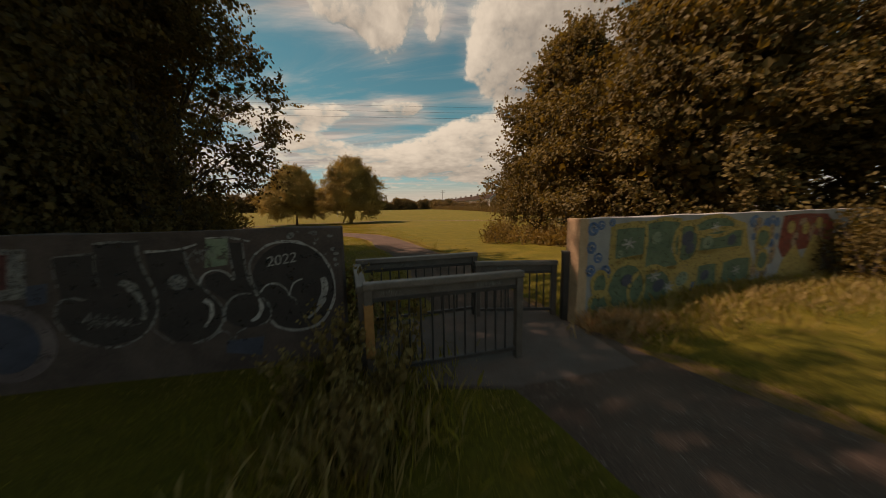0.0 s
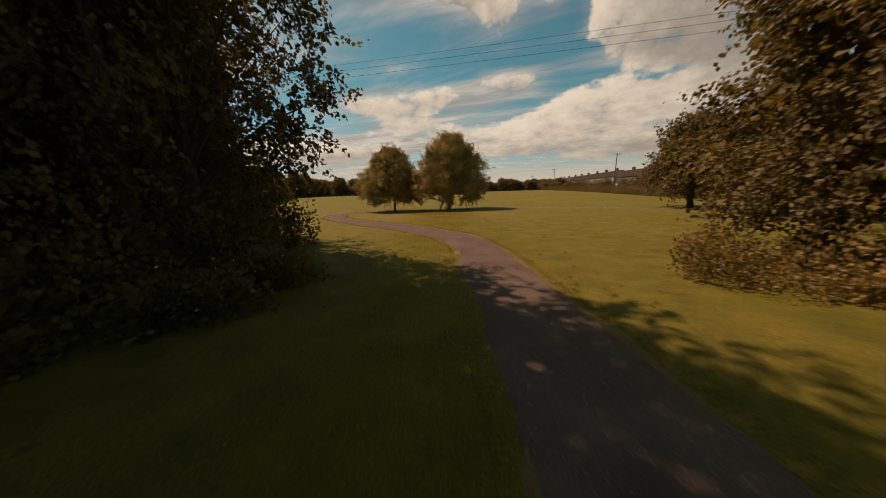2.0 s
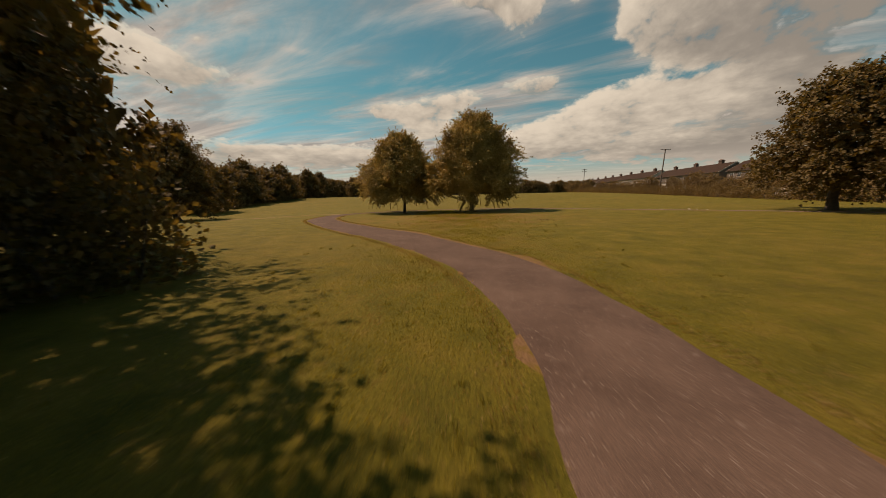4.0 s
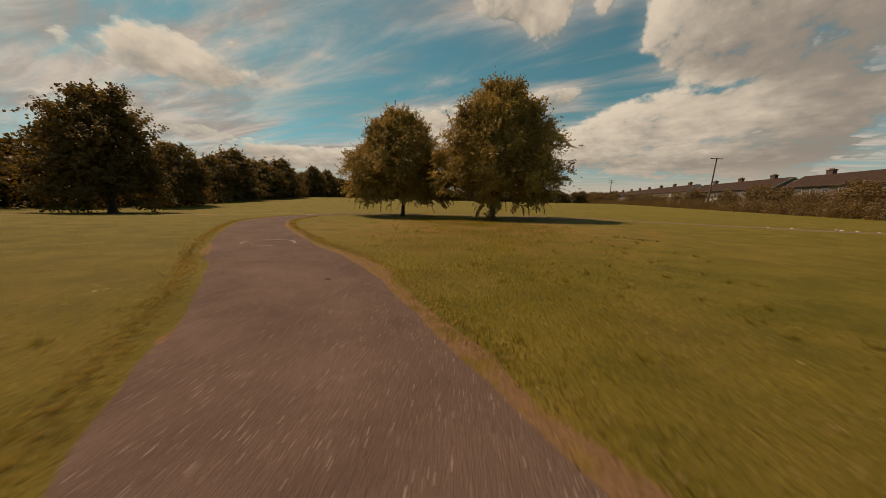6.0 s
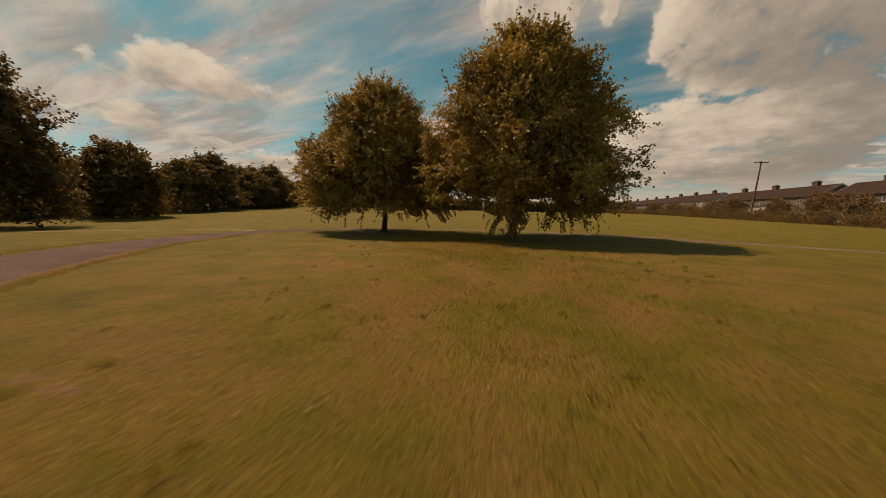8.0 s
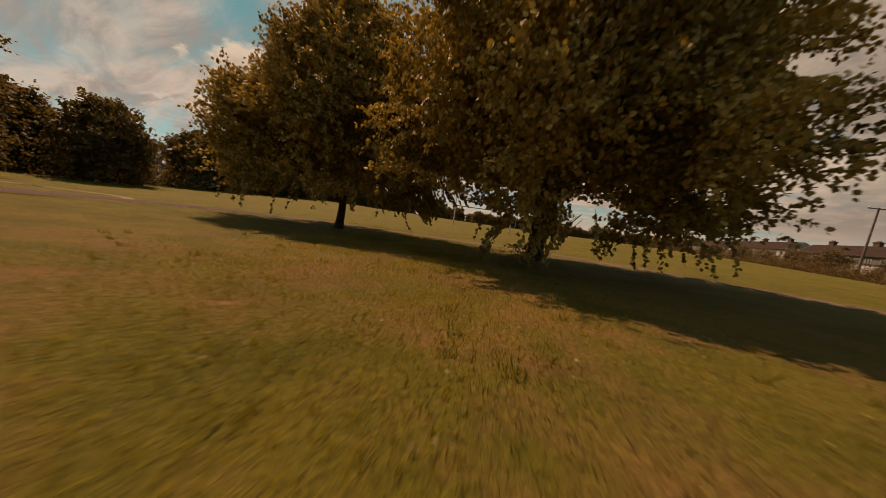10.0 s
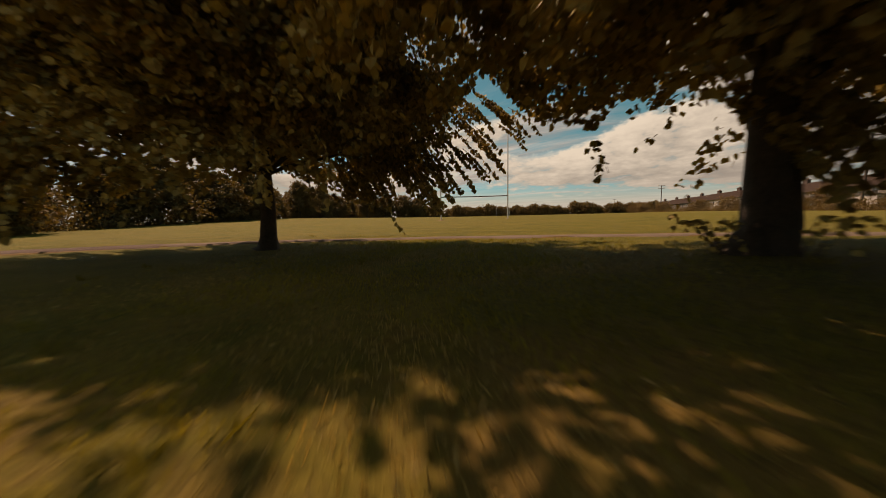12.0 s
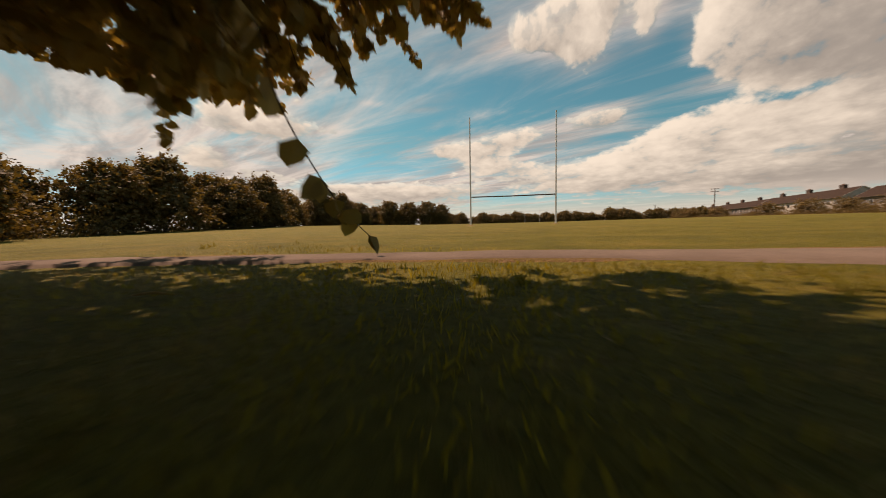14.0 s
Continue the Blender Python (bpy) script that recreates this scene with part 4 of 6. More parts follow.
def wall(name, a, b, height, thick, mat, label, cap=None):
    """A rendered wall from a to b (its front face), standing on the ground, with a worn top."""
    a, b = Vector((*a, 0)), Vector((*b, 0))
    d = b - a
    ang = math.degrees(math.atan2(d.y, d.x))
    root = new(name)
    root.matrix_world = pose(a.x, a.y, 0, 0, 0, ang)
    bm = bmesh.new()
    box(bm, (0, 0, -0.15), (d.length, thick, height), 0.012)
    n = int(d.length / 0.3)
    bmesh.ops.bisect_plane(bm, geom=bm.verts[:] + bm.edges[:] + bm.faces[:], plane_co=(0, 0, height - 0.1), plane_no=(0, 0, 1))
    for i in range(1, n):
        bmesh.ops.bisect_plane(bm, geom=bm.verts[:] + bm.edges[:] + bm.faces[:], plane_co=(i * d.length / n, 0, 0), plane_no=(1, 0, 0))
    for v in bm.verts:
        if v.co.z > height - 0.05:
            v.co.z += 0.022 * noise.noise((v.co.x * 1.7, v.co.y * 3, a.x))
        v.co.y += 0.006 * noise.noise((v.co.x * 2.1, v.co.z * 2.3, 4.0))
    part("wall_body", bm, mat, root)
    tagged(root, label, "wall", kind="structure")
    return root


wall_left = wall("wall_west", (-6.9, 3.36), (-1.37, 4.39), 1.60, 0.24, WALL_DARK, "weathered dark rendered wall covered in graffiti")
wall_right = wall("wall_east", (1.76, 5.12), (11.8, 9.0), 1.60, 0.24, WALL_PALE, "rendered wall with pale blue, green and yellow graffiti")
bm = bmesh.new()
box(bm, (-0.012, -0.004, -0.1), (0.16, 0.244, 1.604), 0.01)
part("wall_end", bm, BARE_RENDER, wall_right, "bare buff render end of the wall")

# ---- barriers of the gate ----


def barrier(a, b, height, label, bars=11, foot=0.14):
    """A steel barrier panel: two posts, broad top rail, lower rail and round upright bars."""
    a, b = Vector((*a, 0)), Vector((*b, 0))
    d = b - a
    L = d.length
    root = thing("gate_barrier", (a.x, a.y, 0), label, "barrier", "barriers of the gate", math.degrees(math.atan2(d.y, d.x)))
    for x in (0.0, L):
        bm = bmesh.new()
        box(bm, (x - 0.04, -0.04, -0.1), (x + 0.04, 0.04, height - 0.01), 0.006)
        part("post", bm, STEEL, root)
    bm = bmesh.new()
    box(bm, (-0.05, -0.055, height - 0.07), (L + 0.05, 0.055, height), 0.012)
    part("top_rail", bm, STEEL_WORN, root, "worn grey top rail")
    bm = bmesh.new()
    box(bm, (0.04, -0.022, height - 0.20), (L - 0.04, 0.022, height - 0.155), 0.004)
    part("upper_rail", bm, STEEL_DARK, root)
    bm = bmesh.new()
    box(bm, (0.04, -0.022, foot), (L - 0.04, 0.022, foot + 0.045), 0.004)
    part("lower_rail", bm, STEEL_DARK, root)
    bm = bmesh.new()
    box(bm, (0.04, -0.012, height - 0.165), (L - 0.04, 0.012, height - 0.06), 0.003)
    part("upper_plate", bm, STEEL, root, "scuffed plate below the top rail")
    for i in range(bars):
        x = 0.04 + (L - 0.08) * (i + 1) / (bars + 1)
        v, f = tube_arrays([(x, 0, foot + 0.04), (x, 0, height - 0.155)], [0.011, 0.011], 8)
        raw("bar", v, f, STEEL_DARK, root, smooth=True)
    return root


barrier_a = barrier((-0.94, 3.79), (0.66, 4.23), 1.08, "grey steel barrier with upright bars and one rusty post", 12)
bm = bmesh.new()
box(bm, (-0.046, -0.046, 0.32), (0.046, 0.046, 0.86), 0.006)
part("rust_patch", bm, RUST, barrier_a, "rusty orange section of the post")
barrier_b = barrier((-1.39, 5.18), (0.32, 5.68), 1.08, "grey steel barrier with upright bars across the path", 12)
barrier_c = barrier((0.36, 5.56), (1.56, 5.53), 0.95, "low dark steel barrier panel beside the wall", 9)
barrier((-1.40, 5.08), (-1.03, 3.90), 1.03, "grey steel side panel of the barrier, overgrown with weeds", 9)
post = thing("gate_post", (1.66, 5.32, 0), "dark square steel post against the wall end", "post")
bm = bmesh.new()
box(bm, (-0.055, -0.055, -0.1), (0.055, 0.055, 1.10), 0.008)
part("post", bm, STEEL_DARK, post)
bm = bmesh.new()
box(bm, (-0.06, -0.06, 1.10), (0.06, 0.06, 1.125), 0.008)
part("cap", bm, STEEL, post)

# ---- goal posts ----


def goal(a, b, base, bar, top, thick, label):
    a, b = Vector((*a, base)), Vector((*b, base))
    root = thing("goal_posts", tuple(a), label, "goal posts", "goals on the field")
    d = b - a
    for q in (Vector(), d):
        v, f = tube_arrays([(q.x, q.y, -0.1), (q.x, q.y, bar), (q.x, q.y, top)], [thick, thick * 0.95, thick * 0.7], 10)
        raw("upright", v, f, WHITE_METAL, root, smooth=True)
        bm = bmesh.new()
        bmesh.ops.create_cone(bm, cap_ends=True, segments=12, radius1=0.36, radius2=0.2, depth=0.10, matrix=Matrix.Translation((q.x, q.y, 0.03)))
        part("worn_mound", bm, DIRT, root, "worn bare earth at the foot")
    v, f = tube_arrays([(0, 0, bar), tuple(d * 0.5 + Vector((0, 0, bar - 0.02))), (d.x, d.y, bar)], [thick * 0.75] * 3, 10)
    raw("crossbar", v, f, CROSSBAR, root, "dark crossbar", smooth=True)
    return root


goal((-29.15, 65.83), (-23.21, 68.48), ground_z(-26.2, 67.1), 2.28, 8.5, 0.065, "tall white goal posts with dark crossbar on the field")
goal((-62.0, 176.0), (-56.4, 179.0), ground_z(-59, 177), 2.4, 7.0, 0.07, "small distant white goal posts at the far end")

# ---- poles and wires ----


def utility_pole(at, tall, lean, label, arms=1):
    root = thing("utility_pole", (at[0], at[1], ground_z(*at)), label, "utility pole", "poles along the hedge", 12)
    root.rotation_euler = (0, radians(lean), radians(12))
    v, f = tube_arrays([(0, 0, -0.3), (0, 0, tall * 0.5), (0, 0, tall)], [0.17, 0.14, 0.11], 10)
    raw("shaft", v, f, POLE_WOOD, root, smooth=True)
    for k in range(arms):
        bm = bmesh.new()
        box(bm, (-1.15, -0.06, tall - 0.28 - 0.9 * k), (1.15, 0.06, tall - 0.14 - 0.9 * k), 0.01)
        part("crossarm", bm, POLE_WOOD, root)
        for x in (-1.0, 0.0, 1.0):
            v, f = tube_arrays([(x, 0, tall - 0.16 - 0.9 * k), (x, 0, tall - 0.02 - 0.9 * k), (x, 0, tall + 0.1 - 0.9 * k)], [0.03, 0.07, 0.03], 8)
            raw("insulator", v, f, WHITE_METAL, root, smooth=True)
    return root


utility_pole((16.5, 106.7), 11.0, 2.5, "tall timber utility pole leaning slightly above the hedge")
utility_pole((1.5, 177.9), 11.0, 0.0, "distant timber utility pole with two crossarms", 2)
utility_pole((-13.0, 248.0), 10.5, 0.0, "very distant timber utility pole", 1)


def wire(a, b, sag, label, group):
    a, b = Vector(a), Vector(b)
    pts = [a.lerp(b, t) - Vector((0, 0, sag * 4 * t * (1 - t))) for t in np.linspace(0, 1, 17)]
    v, f = tube_arrays([tuple(p) for p in pts], [0.007] * len(pts), 5)
    return tagged(raw("overhead_wire", v, f, WIRE, smooth=True), label, "wire", group)


for dy, z in ((0.0, 8.3), (0.7, 8.9), (1.4, 9.5)):
    wire((-32, 19.2 + dy, z), (34, 26.4 + dy, z), 0.3, "thin dark overhead wire crossing above the path", "wires over the path")

# ---- houses ----


def window(root, x, y, z, w, h, face):
    """A framed window on a long wall that looks along face * y."""
    bm = bmesh.new()
    for lo, hi in (((x - w / 2, 0, z), (x + w / 2, 0, z + 0.07)), ((x - w / 2, 0, z + h - 0.07), (x + w / 2, 0, z + h)), ((x - w / 2, 0, z), (x - w / 2 + 0.07, 0, z + h)),
                   ((x + w / 2 - 0.07, 0, z), (x + w / 2, 0, z + h)), ((x - 0.03, 0, z), (x + 0.03, 0, z + h))):
        box(bm, (lo[0], y + face * 0.01 - 0.04, lo[2]), (hi[0], y + face * 0.01 + 0.04, hi[2]))
    frame_ob = part("window", bm, WHITE_METAL, root)
    bm = bmesh.new()
    box(bm, (x - w / 2 + 0.02, y - 0.02, z + 0.02), (x + w / 2 - 0.02, y + 0.02, z + h - 0.02))
    part("pane", bm, GLASS, frame_ob)


def terrace(at, turn, houses, mat, label, dormers=(), panels=()):
    """A row of two-storey houses with one pitched roof; its back looks at the field."""
    wd, dp, eave, ridge = 6.6, 8.5, 5.2, 7.9
    L = wd * houses
    root = thing("terrace_house_row", at, label, "house", "terraces behind the hedge", turn)
    bm = bmesh.new()
    ring = [(0, eave), (dp / 2, ridge - 0.12), (dp, eave), (dp, -1.0), (0, -1.0)]
    a = [bm.verts.new((0, y, z)) for y, z in ring]
    b = [bm.verts.new((L, y, z)) for y, z in ring]
    bm.faces.new(a)
    bm.faces.new(b[::-1])
    for i in range(5):
        j = (i + 1) % 5
        bm.faces.new((a[j], a[i], b[i], b[j]))
    bmesh.ops.recalc_face_normals(bm, faces=bm.faces)
    part("wall", bm, mat, root)
    for s in (0, 1):
        bm = bmesh.new()
        run, up = dp / 2 + 0.45, ridge - eave
        slope = math.atan2(up, dp / 2)
        long = run / math.cos(slope)
        m = Matrix.Translation((0, dp / 2, ridge)) @ Matrix.Rotation(math.pi if s else 0, 4, "Z") @ Matrix.Rotation(-slope, 4, "X")
        lo, hi = ((-L - 0.2, 0, -0.06), (0.2, long, 0.08)) if s else ((-0.2, 0, -0.06), (L + 0.2, long, 0.08))
        box(bm, lo, hi, 0.0, m)
        part("roof", bm, ROOF, root, "brown tiled roof slope")
        for x0 in (-0.22, L + 0.16):
            bm = bmesh.new()
            box(bm, (-x0 - 0.06 if s else x0, 0.0, -0.22), (-x0 if s else x0 + 0.06, long, 0.085), 0.0, m)
            part("bargeboard", bm, HOUSE_WHITE, root, "white board along the gable edge")
        bm = bmesh.new()
        box(bm, (lo[0], long - 0.04, -0.2), (hi[0], long + 0.05, 0.06), 0.0, m)
        part("gutter", bm, HOUSE_GREY, root, "grey eaves gutter")
    for i in range(houses + 1):
        if i % 2 == 1:
            x = min(max(i * wd, 0.5), L - 0.5)
            bm = bmesh.new()
            box(bm, (x - 0.85, dp / 2 - 0.4, ridge - 0.7), (x + 0.85, dp / 2 + 0.4, ridge + 1.15), 0.02)
            box(bm, (x - 0.98, dp / 2 - 0.5, ridge + 0.85), (x + 0.98, dp / 2 + 0.5, ridge + 1.05), 0.02)
            c = part("chimney", bm, CHIMNEY, root)
            for k in (-0.5, 0.0, 0.5):
                v, f = tube_arrays([(x + k, dp / 2, ridge + 1.1), (x + k, dp / 2, ridge + 1.45)], [0.14, 0.11], 8)
                raw("chimney_pot", v, f, CHIMNEY_POT, c)
    for i in range(houses):
        for k in (0.28, 0.72):
            window(root, (i + k) * wd, 0, 3.1, 1.5, 1.2, -1)
            window(root, (i + k) * wd, dp, 3.1, 1.5, 1.2, 1)
        window(root, (i + 0.5) * wd, 0, 0.5, 2.2, 1.3, -1)
    for x in dormers:
        bm = bmesh.new()
        slope = math.atan2(ridge - eave, dp / 2)
        m = Matrix.Translation((0, dp / 2, ridge)) @ Matrix.Rotation(math.pi, 4, "Z") @ Matrix.Rotation(-slope, 4, "X")
        box(bm, (-x - 0.5, 1.2, 0.07), (-x + 0.5, 2.2, 0.14), 0.01, m)
        part("skylight", bm, GLASS, root)
    for x in panels:
        for k in range(3):
            bm = bmesh.new()
            slope = math.atan2(ridge - eave, dp / 2)
            m = Matrix.Translation((0, dp / 2, ridge)) @ Matrix.Rotation(math.pi, 4, "Z") @ Matrix.Rotation(-slope, 4, "X")
            box(bm, (-x - 1.6 + 1.08 * k, 1.0, 0.09), (-x - 0.56 + 1.08 * k, 2.7, 0.14), 0.01, m)
            part("solar_panel", bm, GLASS, root, "dark glazed solar panel")
    return root


ROW = Vector((-0.222, 0.975))
TURN = 90 + math.degrees(math.atan2(0.222, 0.975))


def on_row(s, z):
    """A place along the row, from the first gable that stands clear of the hedge."""
    return (47.74 + ROW.x * s, 141.5 + ROW.y * s, z)


terrace(on_row(-86, 1.4), TURN, 6, HOUSE_GREY, "two-storey terrace with brown tiled roof and grey walls", (14,))
terrace(on_row(-43, 1.7), TURN, 6, HOUSE_GREY, "two-storey terrace with brown roof, skylights and grey walls", (6, 11, 16, 35.5), (29.5,))
terrace(on_row(0, 1.85), TURN, 6, HOUSE_GREY, "two-storey terrace with brown roof and grey gable", (7, 12, 30))
terrace(on_row(43.5, 2.5), TURN, 6, HOUSE_WHITE, "two-storey terrace with brown roof and white rendered walls", (14, 20, 26))
terrace(on_row(84, 2.4), TURN, 6, HOUSE_GREY, "distant two-storey terrace with brown roof", (22,))
terrace(on_row(126, 2.4), TURN, 8, HOUSE_WHITE, "far terrace of houses with brown roofs and pale walls")
terrace((-42, 285, 0.6), 172, 7, HOUSE_GREY, "low distant terrace beyond the row of trees")


def shed(x, y, turn, w, d, h, label):
    """A lean-to in a back garden: rendered walls and a sloping roof sheet."""
    root = thing("garden_shed", (x, y, ground_z(x, y)), label, "shed", "sheds in the back gardens", turn)
    bm = bmesh.new()
    box(bm, (0, 0, -0.2), (w, d, h))
    for v in bm.verts:
        if v.co.z > 1 and v.co.y > d / 2:
            v.co.z += 0.7
    part("wall", bm, HOUSE_WHITE, root)
    bm = bmesh.new()
    box(bm, (-0.2, -0.2, h - 0.04), (w + 0.2, d + 0.2, h + 0.06))
    for v in bm.verts:
        if v.co.y > d / 2:
            v.co.z += 0.74
    part("roof", bm, STEEL_WORN, root, "pale sheet roof")


for x, y, w, h in ((27.5, 99.0, 3.6, 2.7), (23.6, 113.0, 6.5, 2.5), (20.4, 128.0, 4.2, 2.6), (33.0, 84.0, 4.0, 2.8)):
    shed(x, y, TURN, w, 3.0, h, "pale rendered garden shed with sloping roof behind the hedge")

# ---- graffiti on the walls ----


def paint_fill(root, name, pts, mat, lift):
    """A flat painted patch on the front of a wall; pts are along and up."""
    bm = bmesh.new()
    bm.faces.new([bm.verts.new((x, -lift, z)) for x, z in pts])
    r = bmesh.ops.extrude_face_region(bm, geom=bm.faces[:])
    for v in r["geom"]:
        if isinstance(v, bmesh.types.BMVert):
            v.co.y += 0.003
    bmesh.ops.recalc_face_normals(bm, faces=bm.faces)
    return part(name, bm, mat, root)


def paint_stroke(root, name, pts, wide, mat, lift):
    """A painted line of even width with uneven edges."""
    pts = [Vector((x, 0, z)) for x, z in pts]
    vs, fs = [], []
    for i, p in enumerate(pts):
        d = (pts[min(i + 1, len(pts) - 1)] - pts[max(i - 1, 0)]).normalized()
        n = Vector((-d.z, 0, d.x)) * wide * 0.45 * (1 + 0.75 * noise.noise((p.x * 9, p.z * 9, lift * 90)))
        vs += [(p + n) + Vector((0, -lift, 0)), (p - n) + Vector((0, -lift, 0))]
    for i in range(len(pts) - 1):
        fs.append((2 * i, 2 * i + 1, 2 * i + 3, 2 * i + 2))
    return raw(name, [tuple(v) for v in vs], fs, mat, root)


def oval(cx, cz, rx, rz, a0=0, a1=360, n=36, lean=0.0):
    out = []
    for i in range(n + (0 if a1 - a0 >= 360 else 1)):
        a = radians(a0 + (a1 - a0) * i / n)
        x, z = rx * math.cos(a), rz * math.sin(a)
        out.append((cx + x + lean * z, cz + z))
    return out


def loop(pts):
    return pts + pts[:2]


def scrawl(root, x0, z0, wide, tall, seed):
    """A row of unreadable sprayed strokes on a barrier plate."""
    q = random.Random(seed)
    x = x0
    while x < x0 + wide:
        w = q.uniform(0.03, 0.06)
        paint_stroke(root, "scrawl", [(x, z0 + q.uniform(0, 0.02)), (x + 0.4 * w, z0 + tall * q.uniform(0.7, 1.0)), (x + 0.7 * w, z0 + tall * 0.3), (x + w, z0 + tall * q.uniform(0.6, 1.0))], 0.010, PAINT_PALE, 0.016)
        x += w * 1.2


scrawl(barrier_a, 0.12, 0.925, 0.20, 0.07, 3)
scrawl(barrier_a, 1.15, 0.925, 0.30, 0.06, 4)
scrawl(barrier_b, 0.35, 0.925, 0.35, 0.06, 5)
scrawl(barrier_c, 0.30, 0.80, 0.32, 0.06, 6)

W = wall_left


def curve2(pts, step=0.04):
    """A smooth line through points on a wall."""
    return [(x, z) for x, z in spline(pts, step)]


# black bodies of the letters
BODIES = [[(2.9, 1.37), (3.24, 1.39), (3.25, 1.5), (3.63, 1.5), (3.64, 1.3), (3.7, 1.05), (3.73, 0.84), (3.68, 0.66), (3.5, 0.47), (3.22, 0.41), (2.95, 0.53), (2.84, 0.76), (2.9, 0.94), (2.89, 1.2)],
          [(3.68, 1.4), (4.04, 1.41), (4.08, 1.17), (4.24, 0.9), (4.33, 0.72), (4.28, 0.5), (4.07, 0.38), (3.84, 0.4), (3.7, 0.55), (3.74, 0.84), (3.7, 1.05)],
          [(4.47, 1.46), (4.6, 1.46), (4.62, 1.1), (4.73, 0.8), (4.4, 0.8), (4.2, 0.98), (4.2, 1.11), (4.36, 1.15), (4.47, 1.08)],
          oval(4.58, 0.69, 0.24, 0.2), oval(5.08, 0.93, 0.44, 0.51)]
for k, pts in enumerate(BODIES):
    paint_fill(W, "letter_body", pts, PAINT_BLACK, 0.0040 + 0.0006 * k)
OUTLINES = [([(4.71, 1.32), (4.83, 1.41), (4.97, 1.45), (5.16, 1.44), (5.35, 1.34), (5.46, 1.19), (5.52, 1.01), (5.52, 0.81), (5.45, 0.62), (5.34, 0.48), (5.18, 0.42), (5.02, 0.42), (4.87, 0.48), (4.8, 0.57)], 0.032, 1),
            ([(4.71, 1.32), (4.65, 1.22), (4.65, 1.06), (4.69, 0.92), (4.75, 0.81)], 0.024, 0),
            ([(4.73, 0.89), (4.8, 0.97), (4.9, 0.98), (4.99, 0.92), (5.03, 0.83)], 0.02, 1), ([(5.03, 0.84), (5.08, 0.97), (5.18, 1.02)], 0.024, 1), ([(5.03, 0.83), (5.09, 0.78), (5.1, 0.72)], 0.018, 0),
            ([(4.34, 0.58), (4.36, 0.72), (4.41, 0.82), (4.5, 0.88), (4.64, 0.88), (4.76, 0.81), (4.82, 0.7), (4.81, 0.6), (4.75, 0.53), (4.66, 0.51)], 0.024, 0),
            ([(4.14, 1.02), (4.19, 1.12), (4.3, 1.17), (4.42, 1.13), (4.48, 1.05)], 0.024, 1), ([(4.46, 1.46), (4.47, 1.27), (4.49, 1.06)], 0.018, 0)]
OUTLINES_WEST = [([(4.6, 1.46), (4.61, 1.12), (4.67, 0.91), (4.73, 0.81)], 0.018, 0), ([(4.25, 1.52), (4.46, 1.52), (4.67, 1.47)], 0.024, 1), ([(3.68, 1.4), (3.87, 1.4), (4.04, 1.42), (4.16, 1.46)], 0.026, 1),
                 ([(4.04, 1.4), (4.06, 1.22), (4.11, 1.06), (4.24, 0.9), (4.32, 0.79), (4.34, 0.65), (4.28, 0.51), (4.19, 0.43), (4.07, 0.38)], 0.022, 0),
                 ([(3.63, 1.49), (3.62, 1.36), (3.66, 1.18), (3.71, 1.03), (3.73, 0.84), (3.7, 0.71), (3.62, 0.57), (3.5, 0.47), (3.35, 0.41), (3.22, 0.41), (3.04, 0.47), (2.9, 0.58), (2.84, 0.72), (2.84, 0.82), (2.89, 0.92), (2.98, 0.96), (3.12, 0.92)], 0.026, 0),
                 ([(2.9, 1.38), (3.07, 1.39), (3.24, 1.4)], 0.022, 0), ([(3.25, 1.5), (3.45, 1.51), (3.63, 1.51)], 0.022, 0), ([(2.9, 1.37), (2.89, 1.22), (2.9, 1.07)], 0.014, 0), ([(3.25, 1.39), (3.23, 1.23), (3.25, 1.04)], 0.014, 0),
                 ([(3.65, 0.57), (3.73, 0.48), (3.84, 0.38)], 0.018, 0), ([(4.01, 0.37), (4.16, 0.39), (4.29, 0.48), (4.38, 0.44), (4.41, 0.36), (4.46, 0.45), (4.55, 0.49)], 0.018, 0)]
for k, (pts, wide, bright) in enumerate(OUTLINES + OUTLINES_WEST):
    paint_stroke(W, "letter_outline", curve2(pts), wide, PAINT_WHITE if bright else PAINT_PALE, 0.0085 + 0.0002 * k)
HIGHLIGHTS = [([(5.4, 1.02), (5.42, 0.92), (5.39, 0.78), (5.34, 0.68)], 0.075, 1), ([(5.36, 0.70), (5.3, 0.62), (5.21, 0.55)], 0.03, 1), ([(4.71, 0.82), (4.73, 0.72), (4.68, 0.61), (4.61, 0.57)], 0.04, 1),
              ([(4.17, 0.85), (4.23, 0.79), (4.22, 0.66), (4.14, 0.54)], 0.045, 1), ([(3.43, 1.1), (3.51, 1.05), (3.57, 0.95), (3.6, 0.83)], 0.10, 0), ([(3.6, 0.84), (3.61, 0.76), (3.58, 0.68)], 0.045, 0)]
for k, (pts, wide, bright) in enumerate(HIGHLIGHTS):
    paint_stroke(W, "letter_highlight", curve2(pts, 0.03), wide, PAINT_WHITE if bright else PAINT_PALE, 0.0125 + 0.0003 * k)
paint_fill(W, "letter_highlight", oval(3.94, 1.06, 0.085, 0.085), PAINT_PALE, 0.0085)
for k in range(6):
    paint_stroke(W, "scribble", [(3.06 + 0.07 * k, 0.70 - 0.015 * k), (3.13 + 0.07 * k, 0.80 - 0.02 * k), (3.10 + 0.075 * k, 0.62), (3.20 + 0.07 * k, 0.74 - 0.02 * k)], 0.018, PAINT_PALE, 0.0135 + 0.0002 * k)
